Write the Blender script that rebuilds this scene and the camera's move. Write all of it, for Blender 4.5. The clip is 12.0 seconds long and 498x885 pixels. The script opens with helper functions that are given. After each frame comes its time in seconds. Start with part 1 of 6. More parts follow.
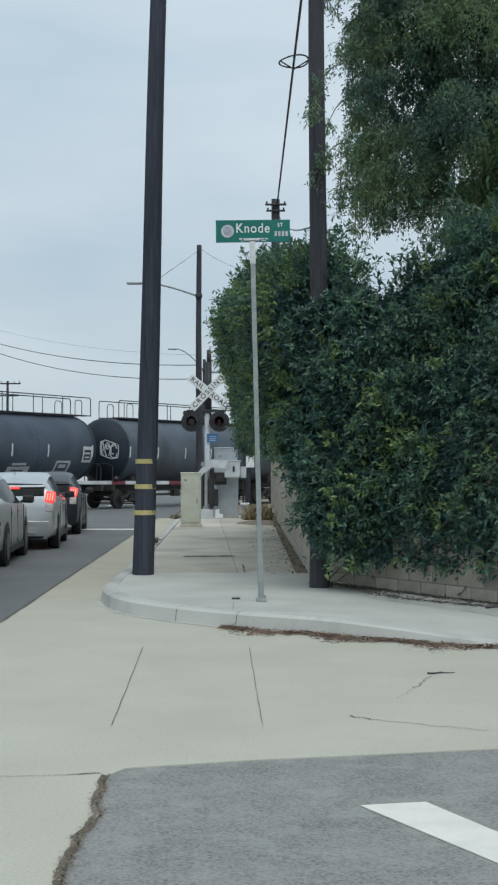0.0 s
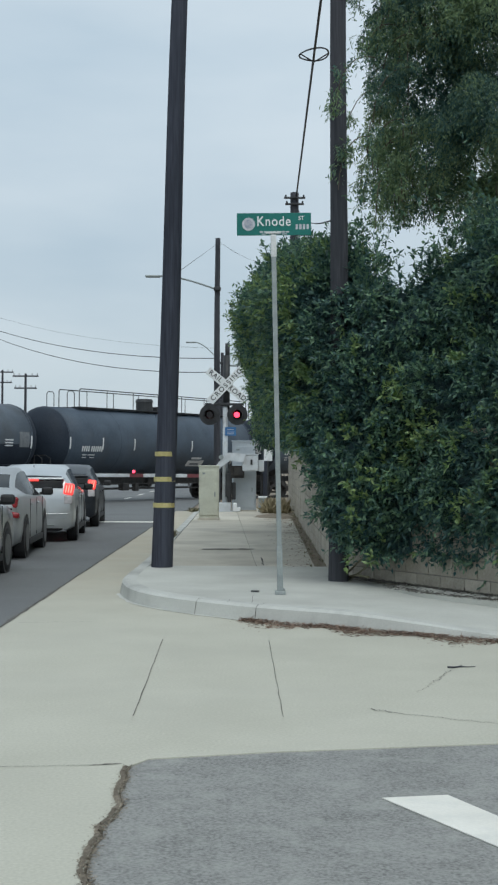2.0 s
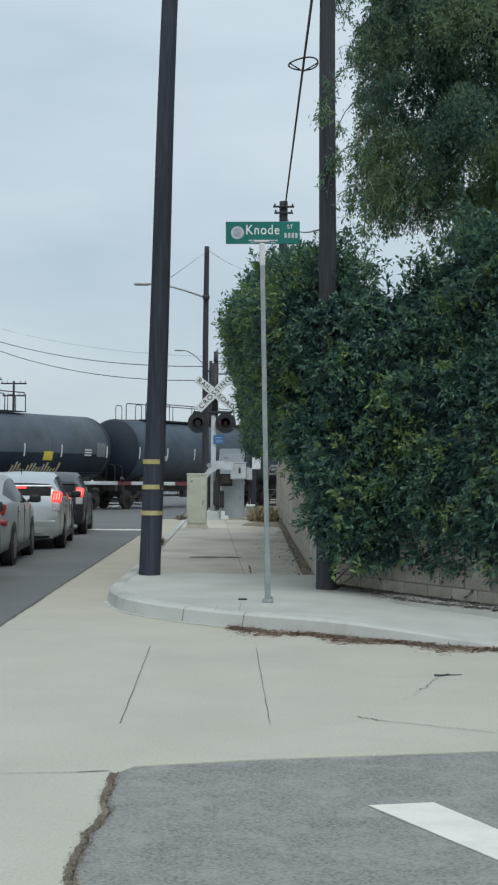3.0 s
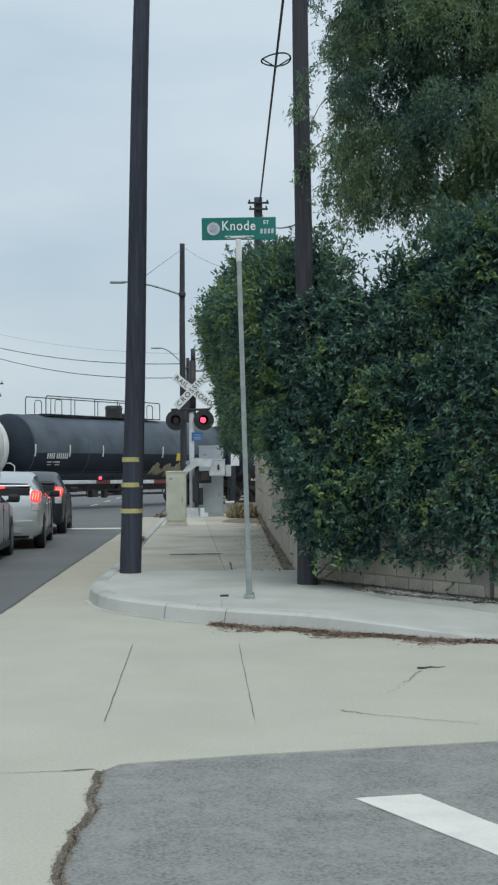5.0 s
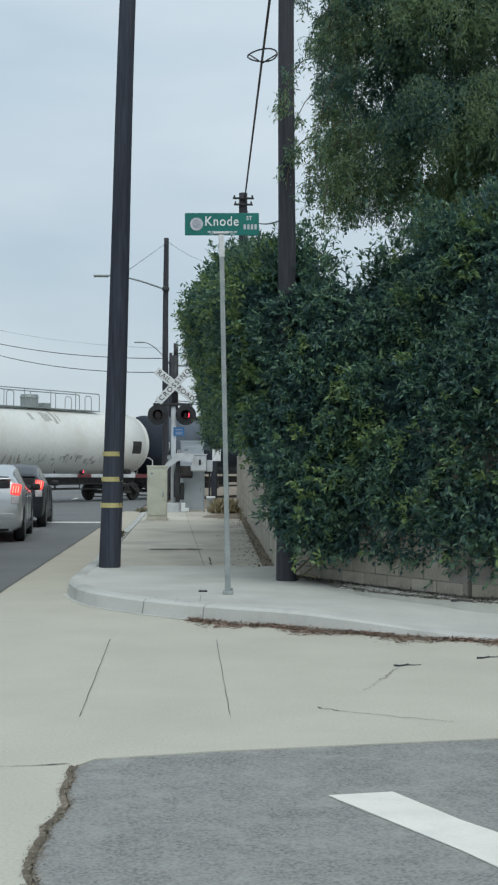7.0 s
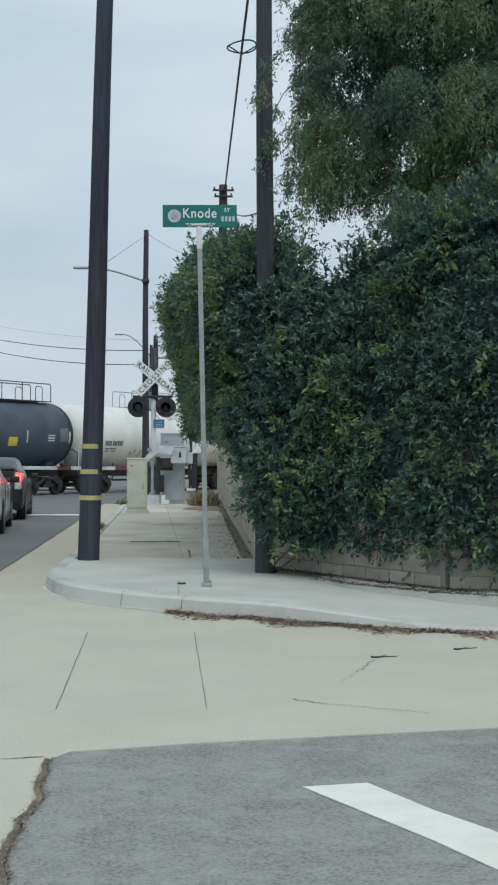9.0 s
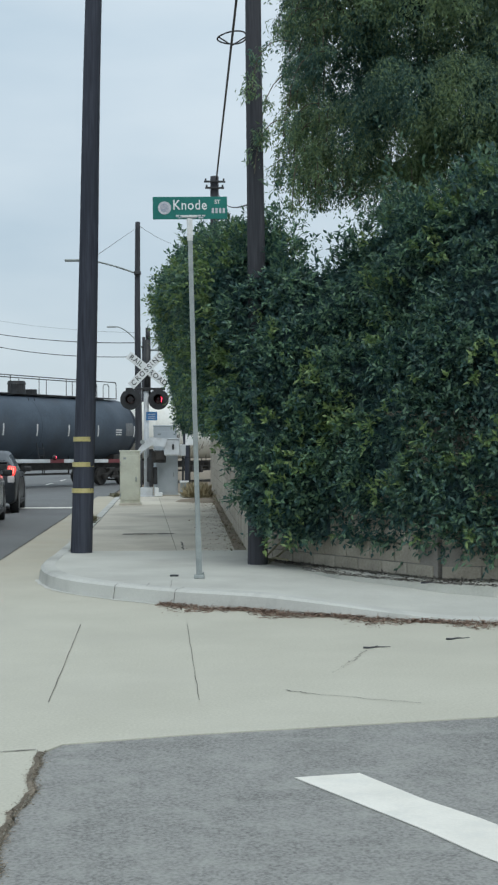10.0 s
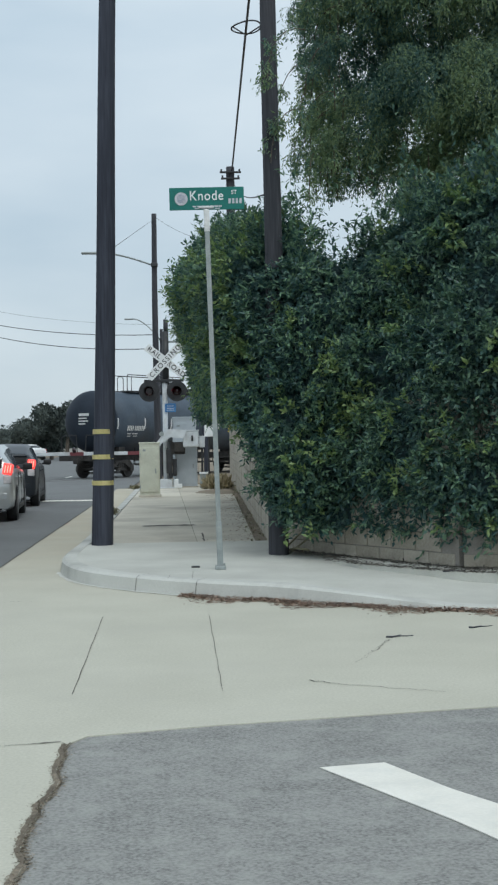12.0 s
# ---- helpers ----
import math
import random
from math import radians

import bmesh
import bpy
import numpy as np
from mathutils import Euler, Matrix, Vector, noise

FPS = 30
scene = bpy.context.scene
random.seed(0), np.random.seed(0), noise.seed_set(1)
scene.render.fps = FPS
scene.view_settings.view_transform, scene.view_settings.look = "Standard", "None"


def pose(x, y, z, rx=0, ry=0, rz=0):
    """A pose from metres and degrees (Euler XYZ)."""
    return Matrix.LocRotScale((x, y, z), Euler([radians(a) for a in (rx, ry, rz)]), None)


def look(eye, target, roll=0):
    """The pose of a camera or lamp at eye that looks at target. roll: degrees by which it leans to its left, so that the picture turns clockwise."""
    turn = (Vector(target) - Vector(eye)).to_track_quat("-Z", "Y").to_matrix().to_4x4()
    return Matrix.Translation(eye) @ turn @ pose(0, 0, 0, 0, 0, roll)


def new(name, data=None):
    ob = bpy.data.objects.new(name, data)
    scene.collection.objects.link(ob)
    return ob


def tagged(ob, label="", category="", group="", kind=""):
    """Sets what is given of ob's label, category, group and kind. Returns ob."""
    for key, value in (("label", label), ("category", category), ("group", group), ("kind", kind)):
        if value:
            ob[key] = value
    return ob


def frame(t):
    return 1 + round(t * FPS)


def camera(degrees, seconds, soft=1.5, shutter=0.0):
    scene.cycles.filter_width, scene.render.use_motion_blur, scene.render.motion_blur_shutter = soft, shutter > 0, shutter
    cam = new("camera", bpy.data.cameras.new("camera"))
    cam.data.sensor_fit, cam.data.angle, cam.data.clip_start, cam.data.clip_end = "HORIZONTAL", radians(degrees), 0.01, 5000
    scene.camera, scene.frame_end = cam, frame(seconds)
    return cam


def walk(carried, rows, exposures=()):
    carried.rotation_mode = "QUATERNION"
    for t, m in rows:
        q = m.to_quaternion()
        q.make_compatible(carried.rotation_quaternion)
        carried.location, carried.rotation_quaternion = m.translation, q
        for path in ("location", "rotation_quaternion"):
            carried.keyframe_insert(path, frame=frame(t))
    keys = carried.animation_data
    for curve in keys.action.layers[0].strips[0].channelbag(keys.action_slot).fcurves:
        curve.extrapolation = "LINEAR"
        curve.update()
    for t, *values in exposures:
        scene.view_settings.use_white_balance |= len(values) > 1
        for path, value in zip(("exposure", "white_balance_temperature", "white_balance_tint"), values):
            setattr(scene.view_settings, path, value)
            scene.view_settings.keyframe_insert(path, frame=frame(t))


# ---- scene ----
# camera and its path
cam = camera(21.72, 12.0, soft=2.3)
PATH = [
    (0, (0.004, 0.013, 1.499), (0.003, 2.012, 1.544), -0.0),
    (0.5, (-0.011, 0.009, 1.496), (-0.023, 2.008, 1.535), 0.2),
    (1, (-0.023, 0.0, 1.495), (-0.044, 2.0, 1.528), 0.3),
    (1.5, (-0.026, 0.009, 1.493), (-0.054, 2.009, 1.525), 0.3),
    (2, (-0.028, 0.005, 1.494), (-0.055, 2.004, 1.529), 0.3),
    (2.5, (-0.028, -0.003, 1.492), (-0.047, 1.997, 1.533), 0.5),
    (3, (-0.026, -0.01, 1.49), (-0.035, 1.99, 1.538), 0.5),
    (5, (-0.04, -0.006, 1.483), (-0.015, 1.993, 1.526), -0.4),
    (5.5, (-0.046, -0.012, 1.487), (-0.018, 1.987, 1.527), -0.4),
    (6, (-0.044, -0.016, 1.489), (-0.012, 1.983, 1.527), -0.2),
    (6.5, (-0.04, -0.024, 1.491), (0.001, 1.975, 1.528), 0.2),
    (7, (-0.019, -0.006, 1.488), (0.033, 1.993, 1.524), 0.3),
    (9, (0.012, -0.005, 1.489), (0.093, 1.993, 1.513), 0.2),
    (9.5, (0.02, -0.005, 1.491), (0.106, 1.993, 1.509), 0.0),
    (10, (0.029, -0.01, 1.491), (0.12, 1.988, 1.502), -0.2),
    (10.5, (0.028, -0.007, 1.49), (0.123, 1.991, 1.494), -0.4),
    (11, (0.024, 0.004, 1.487), (0.117, 2.002, 1.485), -0.5),
    (11.5, (0.019, 0.01, 1.488), (0.1, 2.009, 1.483), -0.7),
    (12, (0.02, 0.008, 1.488), (0.082, 2.007, 1.485), -0.9),
]
walk(cam, [(t, look(eye, target, roll)) for t, eye, target, roll in PATH],
     exposures=[(0, 0.05, 6300, 6), (8.8, 0.08, 6300, 6), (10.4, 0.14, 6300, 6), (12, 0.14, 6300, 6)])

# ---- light: overcast sky with a weak, wide sun ----
world = bpy.data.worlds.new("overcast_sky")
scene.world = world
world.use_nodes = True
nt = world.node_tree
nt.nodes.clear()
w_out = nt.nodes.new("ShaderNodeOutputWorld")
w_bg = nt.nodes.new("ShaderNodeBackground")
w_sky = nt.nodes.new("ShaderNodeTexSky")
w_sky.sky_type = "NISHITA"
w_sky.sun_disc = False
w_sky.sun_elevation = radians(58)
w_sky.sun_rotation = radians(155)
w_scale = nt.nodes.new("ShaderNodeVectorMath")
w_scale.operation = "SCALE"
w_scale.inputs["Scale"].default_value = 0.09
nt.links.new(w_sky.outputs["Color"], w_scale.inputs[0])
w_tc = nt.nodes.new("ShaderNodeTexCoord")
w_map = nt.nodes.new("ShaderNodeMapping")
w_map.inputs["Scale"].default_value = (1.0, 1.0, 3.2)
w_map.inputs["Rotation"].default_value = (0.0, 0.12, 0.4)
nt.links.new(w_tc.outputs["Generated"], w_map.inputs["Vector"])
w_n = nt.nodes.new("ShaderNodeTexNoise")
w_n.inputs["Scale"].default_value = 3.2
w_n.inputs["Detail"].default_value = 5.0
w_n.inputs["Roughness"].default_value = 0.45
nt.links.new(w_map.outputs["Vector"], w_n.inputs["Vector"])
w_r = nt.nodes.new("ShaderNodeValToRGB")
w_r.color_ramp.elements[0].position = 0.32
w_r.color_ramp.elements[0].color = (0.52, 0.615, 0.70, 1)
w_r.color_ramp.elements[1].position = 0.68
w_r.color_ramp.elements[1].color = (0.70, 0.765, 0.82, 1)
nt.links.new(w_n.outputs["Fac"], w_r.inputs["Fac"])
w_mix = nt.nodes.new("ShaderNodeMix")
w_mix.data_type = "RGBA"
w_mix.inputs[0].default_value = 0.88
nt.links.new(w_scale.outputs["Vector"], w_mix.inputs[6])
nt.links.new(w_r.outputs["Color"], w_mix.inputs[7])
w_sep = nt.nodes.new("ShaderNodeSeparateXYZ")
nt.links.new(w_tc.outputs["Generated"], w_sep.inputs[0])
w_rng = nt.nodes.new("ShaderNodeMapRange")
w_rng.inputs["From Min"].default_value = 0.0
w_rng.inputs["From Max"].default_value = 0.30
w_rng.inputs["To Min"].default_value = 0.86
w_rng.inputs["To Max"].default_value = 1.02
nt.links.new(w_sep.outputs["Z"], w_rng.inputs["Value"])
w_mul = nt.nodes.new("ShaderNodeVectorMath")
w_mul.operation = "SCALE"
nt.links.new(w_mix.outputs[2], w_mul.inputs[0])
nt.links.new(w_rng.outputs[0], w_mul.inputs["Scale"])
nt.links.new(w_mul.outputs["Vector"], w_bg.inputs["Color"])
w_bg.inputs["Strength"].default_value = 1.0
nt.links.new(w_bg.outputs["Background"], w_out.inputs["Surface"])
sun = new("sun", bpy.data.lights.new("sun", "SUN"))
sun.data.energy = 1.15
sun.data.angle = radians(50)
sun.data.color = (1.0, 0.97, 0.92)
sun.matrix_world = look((8, -18, 40), (0, 8, 0))


# ---- materials ----
def material(name, dark, light, rough=0.8, scale=6.0, fine=60.0, metal=0.0, bump=0.15, spec=0.5,
             stain=None, stain_scale=0.7, per_island=0.0, per_object=0.0, coat=0.0, stretch=(1, 1, 1), coarse_w=0.6, fine_w=0.45):
    """Two scales of noise between two base colours, optional stains, and a fine relief."""
    m = bpy.data.materials.new(name)
    m.use_nodes = True
    t = m.node_tree
    b = t.nodes["Principled BSDF"]
    tc = t.nodes.new("ShaderNodeTexCoord")
    mp = t.nodes.new("ShaderNodeMapping")
    mp.inputs["Scale"].default_value = stretch
    t.links.new(tc.outputs["Object"], mp.inputs["Vector"])
    n1 = t.nodes.new("ShaderNodeTexNoise")
    n1.inputs["Scale"].default_value = scale
    n1.inputs["Detail"].default_value = 6
    n2 = t.nodes.new("ShaderNodeTexNoise")
    n2.inputs["Scale"].default_value = fine
    n2.inputs["Detail"].default_value = 4
    for n in (n1, n2):
        t.links.new(mp.outputs["Vector"], n.inputs["Vector"])
    add = t.nodes.new("ShaderNodeMath")
    add.operation = "MULTIPLY_ADD"
    add.inputs[1].default_value = fine_w
    t.links.new(n2.outputs["Fac"], add.inputs[0])
    half = t.nodes.new("ShaderNodeMath")
    half.operation = "MULTIPLY"
    half.inputs[1].default_value = coarse_w
    t.links.new(n1.outputs["Fac"], half.inputs[0])
    t.links.new(half.outputs[0], add.inputs[2])
    fac = add.outputs[0]
    if per_island or per_object:
        if per_island:
            g = t.nodes.new("ShaderNodeNewGeometry").outputs["Random Per Island"]
        else:
            g = t.nodes.new("ShaderNodeObjectInfo").outputs["Random"]
        a2 = t.nodes.new("ShaderNodeMath")
        a2.operation = "MULTIPLY_ADD"
        a2.inputs[1].default_value = per_island or per_object
        t.links.new(g, a2.inputs[0])
        sub = t.nodes.new("ShaderNodeMath")
        sub.operation = "SUBTRACT"
        sub.inputs[1].default_value = 0.5 * (per_island or per_object)
        t.links.new(fac, sub.inputs[0])
        t.links.new(sub.outputs[0], a2.inputs[2])
        fac = a2.outputs[0]
    ramp = t.nodes.new("ShaderNodeValToRGB")
    ramp.color_ramp.elements[0].position = 0.38
    ramp.color_ramp.elements[0].color = (*dark, 1)
    ramp.color_ramp.elements[1].position = 0.67
    ramp.color_ramp.elements[1].color = (*light, 1)
    t.links.new(fac, ramp.inputs["Fac"])
    col = ramp.outputs["Color"]
    if stain:
        n3 = t.nodes.new("ShaderNodeTexNoise")
        n3.inputs["Scale"].default_value = stain_scale
        n3.inputs["Detail"].default_value = 7
        n3.inputs["Roughness"].default_value = 0.62
        t.links.new(tc.outputs["Object"], n3.inputs["Vector"])
        r3 = t.nodes.new("ShaderNodeValToRGB")
        r3.color_ramp.elements[0].position = 0.48
        r3.color_ramp.elements[0].color = (0, 0, 0, 1)
        r3.color_ramp.elements[1].position = 0.72
        r3.color_ramp.elements[1].color = (0.75, 0.75, 0.75, 1)
        t.links.new(n3.outputs["Fac"], r3.inputs["Fac"])
        mx = t.nodes.new("ShaderNodeMix")
        mx.data_type = "RGBA"
        t.links.new(r3.outputs["Color"], mx.inputs[0])
        t.links.new(col, mx.inputs[6])
        mx.inputs[7].default_value = (*stain, 1)
        col = mx.outputs[2]
    t.links.new(col, b.inputs["Base Color"])
    b.inputs["Roughness"].default_value = rough
    b.inputs["Metallic"].default_value = metal
    b.inputs["Specular IOR Level"].default_value = spec
    b.inputs["Coat Weight"].default_value = coat
    b.inputs["Coat Roughness"].default_value = 0.08
    if bump:
        bp = t.nodes.new("ShaderNodeBump")
        bp.inputs["Strength"].default_value = bump
        bp.inputs["Distance"].default_value = 0.02
        t.links.new(fac, bp.inputs["Height"])
        t.links.new(bp.outputs["Normal"], b.inputs["Normal"])
    return m


def leafy(m, share=0.38):
    """Lets part of the light through thin leaves."""
    t = m.node_tree
    b = t.nodes["Principled BSDF"]
    out = t.nodes["Material Output"]
    tr = t.nodes.new("ShaderNodeBsdfTranslucent")
    t.links.new(b.inputs["Base Color"].links[0].from_socket, tr.inputs["Color"])
    mx = t.nodes.new("ShaderNodeMixShader")
    mx.inputs[0].default_value = share
    t.links.new(b.outputs[0], mx.inputs[1])
    t.links.new(tr.outputs[0], mx.inputs[2])
    t.links.new(mx.outputs[0], out.inputs["Surface"])


def glow(name, color, strength):
    m = bpy.data.materials.new(name)
    m.use_nodes = True
    b = m.node_tree.nodes["Principled BSDF"]
    b.inputs["Base Color"].default_value = (*color, 1)
    b.inputs["Emission Color"].default_value = (*color, 1)
    b.inputs["Emission Strength"].default_value = strength
    b.inputs["Roughness"].default_value = 0.3
    return m


M_CONC = material("road_concrete", (0.463, 0.449, 0.373), (0.560, 0.544, 0.460), 0.9, 1.1, 60, coarse_w=0.4, fine_w=0.65, bump=0.08, stain=(0.455, 0.44, 0.375), stain_scale=0.45)
def tan_gutter(m):
    """Tan dirt washed along the gutter beside the kerb, fading out at the corner."""
    t = m.node_tree
    b = t.nodes["Principled BSDF"]
    src = b.inputs["Base Color"].links[0].from_socket
    tc = t.nodes.new("ShaderNodeTexCoord")
    sep = t.nodes.new("ShaderNodeSeparateXYZ")
    t.links.new(tc.outputs["Object"], sep.inputs[0])
    rg = t.nodes.new("ShaderNodeMapRange")
    rg.interpolation_type = "SMOOTHSTEP"
    rg.inputs["From Min"].default_value = 11.0
    rg.inputs["From Max"].default_value = 21.0
    rg.inputs["To Max"].default_value = 0.8
    t.links.new(sep.outputs["Y"], rg.inputs["Value"])
    nz = t.nodes.new("ShaderNodeTexNoise")
    nz.inputs["Scale"].default_value = 1.3
    nz.inputs["Detail"].default_value = 6
    t.links.new(tc.outputs["Object"], nz.inputs["Vector"])
    mu = t.nodes.new("ShaderNodeMath")
    mu.operation = "MULTIPLY"
    mu.use_clamp = True
    t.links.new(rg.outputs[0], mu.inputs[0])
    t.links.new(nz.outputs["Fac"], mu.inputs[1])
    mx = t.nodes.new("ShaderNodeMix")
    mx.data_type = "RGBA"
    t.links.new(mu.outputs[0], mx.inputs[0])
    t.links.new(src, mx.inputs[6])
    mx.inputs[7].default_value = (0.46, 0.385, 0.27, 1)
    t.links.new(mx.outputs[2], b.inputs["Base Color"])


tan_gutter(M_CONC)
M_WALK_NEW = material("new_sidewalk_concrete", (0.50, 0.50, 0.455), (0.60, 0.60, 0.55), 0.9, 1.3, 60, bump=0.06, stain=(0.40, 0.39, 0.36), stain_scale=0.5)
M_WALK_OLD = material("old_sidewalk_concrete", (0.50, 0.465, 0.39), (0.61, 0.575, 0.49), 0.92, 1.4, 50, bump=0.1, stain=(0.30, 0.275, 0.235), stain_scale=0.6, per_object=0.35)
M_KERB = material("kerb_concrete", (0.49, 0.49, 0.455), (0.58, 0.58, 0.54), 0.9, 1.6, 60, bump=0.06, stain=(0.30, 0.30, 0.28), stain_scale=1.2)
M_ASPH = material("road_asphalt", (0.125, 0.129, 0.130), (0.215, 0.220, 0.218), 0.9, 0.8, 70, coarse_w=0.3, fine_w=0.75, bump=0.25, stain=(0.11, 0.11, 0.115), stain_scale=0.4)
M_ASPH_NEAR = material("worn_asphalt", (0.150, 0.150, 0.143), (0.315, 0.313, 0.297), 0.92, 2.2, 68, coarse_w=0.32, fine_w=0.83, bump=0.5, stain=(0.37, 0.37, 0.345), stain_scale=4.6)
M_DIRT = material("dirt", (0.16, 0.13, 0.09), (0.30, 0.25, 0.19), 0.95, 3, 40, bump=0.4)
M_PAINT = material("road_paint", (0.76, 0.735, 0.665), (0.85, 0.825, 0.755), 0.7, 3, 60, bump=0.1, stain=(0.66, 0.655, 0.61), stain_scale=4)
M_GRIT = material("grey_brown_grit", (0.13, 0.108, 0.080), (0.36, 0.305, 0.235), 0.95, 8, 60, per_island=0.6)
M_LIP = material("pale_mortar", (0.52, 0.52, 0.48), (0.63, 0.63, 0.59), 0.9, 4, 60, bump=0.1)
M_CRACK = material("joint_filler", (0.07, 0.065, 0.06), (0.16, 0.15, 0.13), 0.95, 5, 50)
M_BLOCK = material("wall_block", (0.36, 0.325, 0.265), (0.53, 0.485, 0.405), 0.94, 4, 45, bump=0.7, stain=(0.17, 0.15, 0.12), stain_scale=2.2, per_object=0.22)
M_MORTAR = material("wall_mortar", (0.22, 0.20, 0.18), (0.32, 0.30, 0.27), 0.95, 5, 60)
M_POLE = material("creosoted_pole_wood", (0.019, 0.023, 0.036), (0.056, 0.062, 0.084), 0.85, 5, 40, bump=0.5, stretch=(1, 1, 0.06))
M_POLE2 = material("weathered_pole_wood", (0.026, 0.029, 0.036), (0.066, 0.066, 0.076), 0.88, 5, 40, bump=0.5, stretch=(1, 1, 0.06))
M_BAND = material("yellow_reflective_band", (0.42, 0.36, 0.13), (0.62, 0.54, 0.25), 0.5, 6, 50, bump=0.1)
M_GALV = material("galvanized_steel", (0.25, 0.28, 0.28), (0.37, 0.40, 0.39), 0.55, 8, 70, metal=0.35, bump=0.08)
M_GREEN = material("sign_green", (0.0, 0.125, 0.105), (0.004, 0.165, 0.135), 0.4, 5, 40, bump=0.02)
M_WHITE = material("white_sheeting", (0.70, 0.72, 0.72), (0.82, 0.84, 0.84), 0.5, 5, 40, bump=0.02)
M_SEAL = material("faded_seal", (0.40, 0.42, 0.46), (0.60, 0.60, 0.63), 0.5, 30, 80, bump=0.0)
M_BLUEGREY = material("faded_print", (0.22, 0.28, 0.36), (0.46, 0.44, 0.48), 0.5, 40, 90, bump=0.0)
M_BLACK = material("black_painted_steel", (0.012, 0.013, 0.015), (0.04, 0.042, 0.045), 0.5, 4, 40, bump=0.1)
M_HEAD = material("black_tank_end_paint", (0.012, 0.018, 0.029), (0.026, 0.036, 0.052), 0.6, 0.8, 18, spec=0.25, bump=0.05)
M_TANK = material("black_tank_paint", (0.042, 0.058, 0.080), (0.080, 0.105, 0.138), 0.55, 0.8, 18, spec=0.35, bump=0.05, stain=(0.060, 0.062, 0.066), stain_scale=0.35)
M_TANK_G = material("grey_tank_paint", (0.064, 0.082, 0.105), (0.110, 0.135, 0.165), 0.55, 0.8, 18, spec=0.35, bump=0.05, stain=(0.05, 0.05, 0.05), stain_scale=0.6)
M_TANK_W = material("white_tank_paint", (0.70, 0.705, 0.66), (0.80, 0.80, 0.755), 0.45, 0.6, 6, bump=0.0, stain=(0.60, 0.57, 0.49), stain_scale=0.5)
M_TRUCK = material("grimy_steel", (0.012, 0.012, 0.013), (0.05, 0.045, 0.04), 0.8, 5, 40, bump=0.3)
M_STRIP = material("reflective_strip", (0.55, 0.56, 0.55), (0.75, 0.76, 0.75), 0.5, 8, 50)
M_GRIME = material("grimy_stencil", (0.10, 0.11, 0.12), (0.20, 0.21, 0.22), 0.6, 9, 40)
M_FADED = material("faded_spray_paint", (0.34, 0.34, 0.31), (0.54, 0.53, 0.48), 0.6, 9, 40)
M_RUST = material("rust_streak", (0.26, 0.21, 0.15), (0.52, 0.47, 0.39), 0.8, 3, 20)
M_PLACARD = material("yellow_placard", (0.62, 0.50, 0.06), (0.75, 0.62, 0.10), 0.5, 8, 50)
M_TAG = material("yellow_spray_paint", (0.46, 0.40, 0.16), (0.66, 0.60, 0.34), 0.6, 8, 50)
M_GRAFF = material("pale_spray_paint", (0.40, 0.41, 0.42), (0.62, 0.63, 0.63), 0.6, 8, 50)
M_LEAF = material("hedge_leaf", (0.060, 0.128, 0.118), (0.180, 0.300, 0.178), 0.40, 1.1, 30, bump=0.0, per_island=0.75, spec=0.5, stain=(0.065, 0.120, 0.088), stain_scale=0.55)
# Colour of young growth, brightened to carry light on the leaves too.
M_LEAF_PALE = material("new_and_lit_hedge_leaf", (0.13, 0.22, 0.085), (0.26, 0.355, 0.14), 0.36, 1.1, 30, bump=0.0, per_island=0.6, spec=0.5)
# Darker, bluer copy of the hedge leaf, with inner shade in its colour.
M_LEAF_SHADE = material("shade_tinted_hedge_leaf", (0.055, 0.122, 0.122), (0.125, 0.215, 0.168), 0.5, 1.1, 30, bump=0.0, per_island=0.7, spec=0.4)
# Dark blue-green that paints the shade deep inside the hedge.
M_CORE = material("hedge_depth_shade", (0.030, 0.062, 0.070), (0.070, 0.118, 0.122), 0.9, 14, 45, bump=0.5)
# Dark colour for the balls that paint shade inside the tree crown.
M_TCORE = material("tree_crown_shade", (0.022, 0.044, 0.046), (0.045, 0.075, 0.070), 0.9, 3, 40, bump=0.5)
M_TLEAF = material("tree_leaf", (0.080, 0.160, 0.142), (0.245, 0.335, 0.165), 0.7, 0.75, 30, bump=0.0, per_island=0.32, coarse_w=1.0, fine_w=0.03, spec=0.35)
M_BARK = material("tree_bark", (0.06, 0.05, 0.04), (0.16, 0.13, 0.10), 0.9, 6, 40, bump=0.6, stretch=(1, 1, 0.2))
M_BEIGE = material("beige_cabinet_paint", (0.50, 0.51, 0.42), (0.64, 0.65, 0.54), 0.55, 3, 40, bump=0.05, stain=(0.40, 0.38, 0.30), stain_scale=2.2)
M_ALU = material("grey_aluminium_cabinet", (0.42, 0.46, 0.49), (0.49, 0.53, 0.56), 0.5, 4, 50, metal=0.3, bump=0.06)
M_WIRE = material("cable_sheath", (0.012, 0.012, 0.014), (0.03, 0.03, 0.032), 0.6, 8, 60)
M_NEEDLE = material("dry_needles", (0.14, 0.092, 0.068), (0.31, 0.22, 0.165), 0.9, 8, 60, per_island=0.6)
M_STRAW = material("pale_straw", (0.26, 0.22, 0.13), (0.46, 0.40, 0.27), 0.9, 8, 60, per_island=0.6)
M_WEED = material("dry_weeds", (0.13, 0.125, 0.075), (0.27, 0.25, 0.16), 0.9, 8, 60, per_island=0.6)

for m in (M_LEAF, M_LEAF_SHADE, M_LEAF_PALE):
    leafy(m)
leafy(M_TLEAF, 0.5)


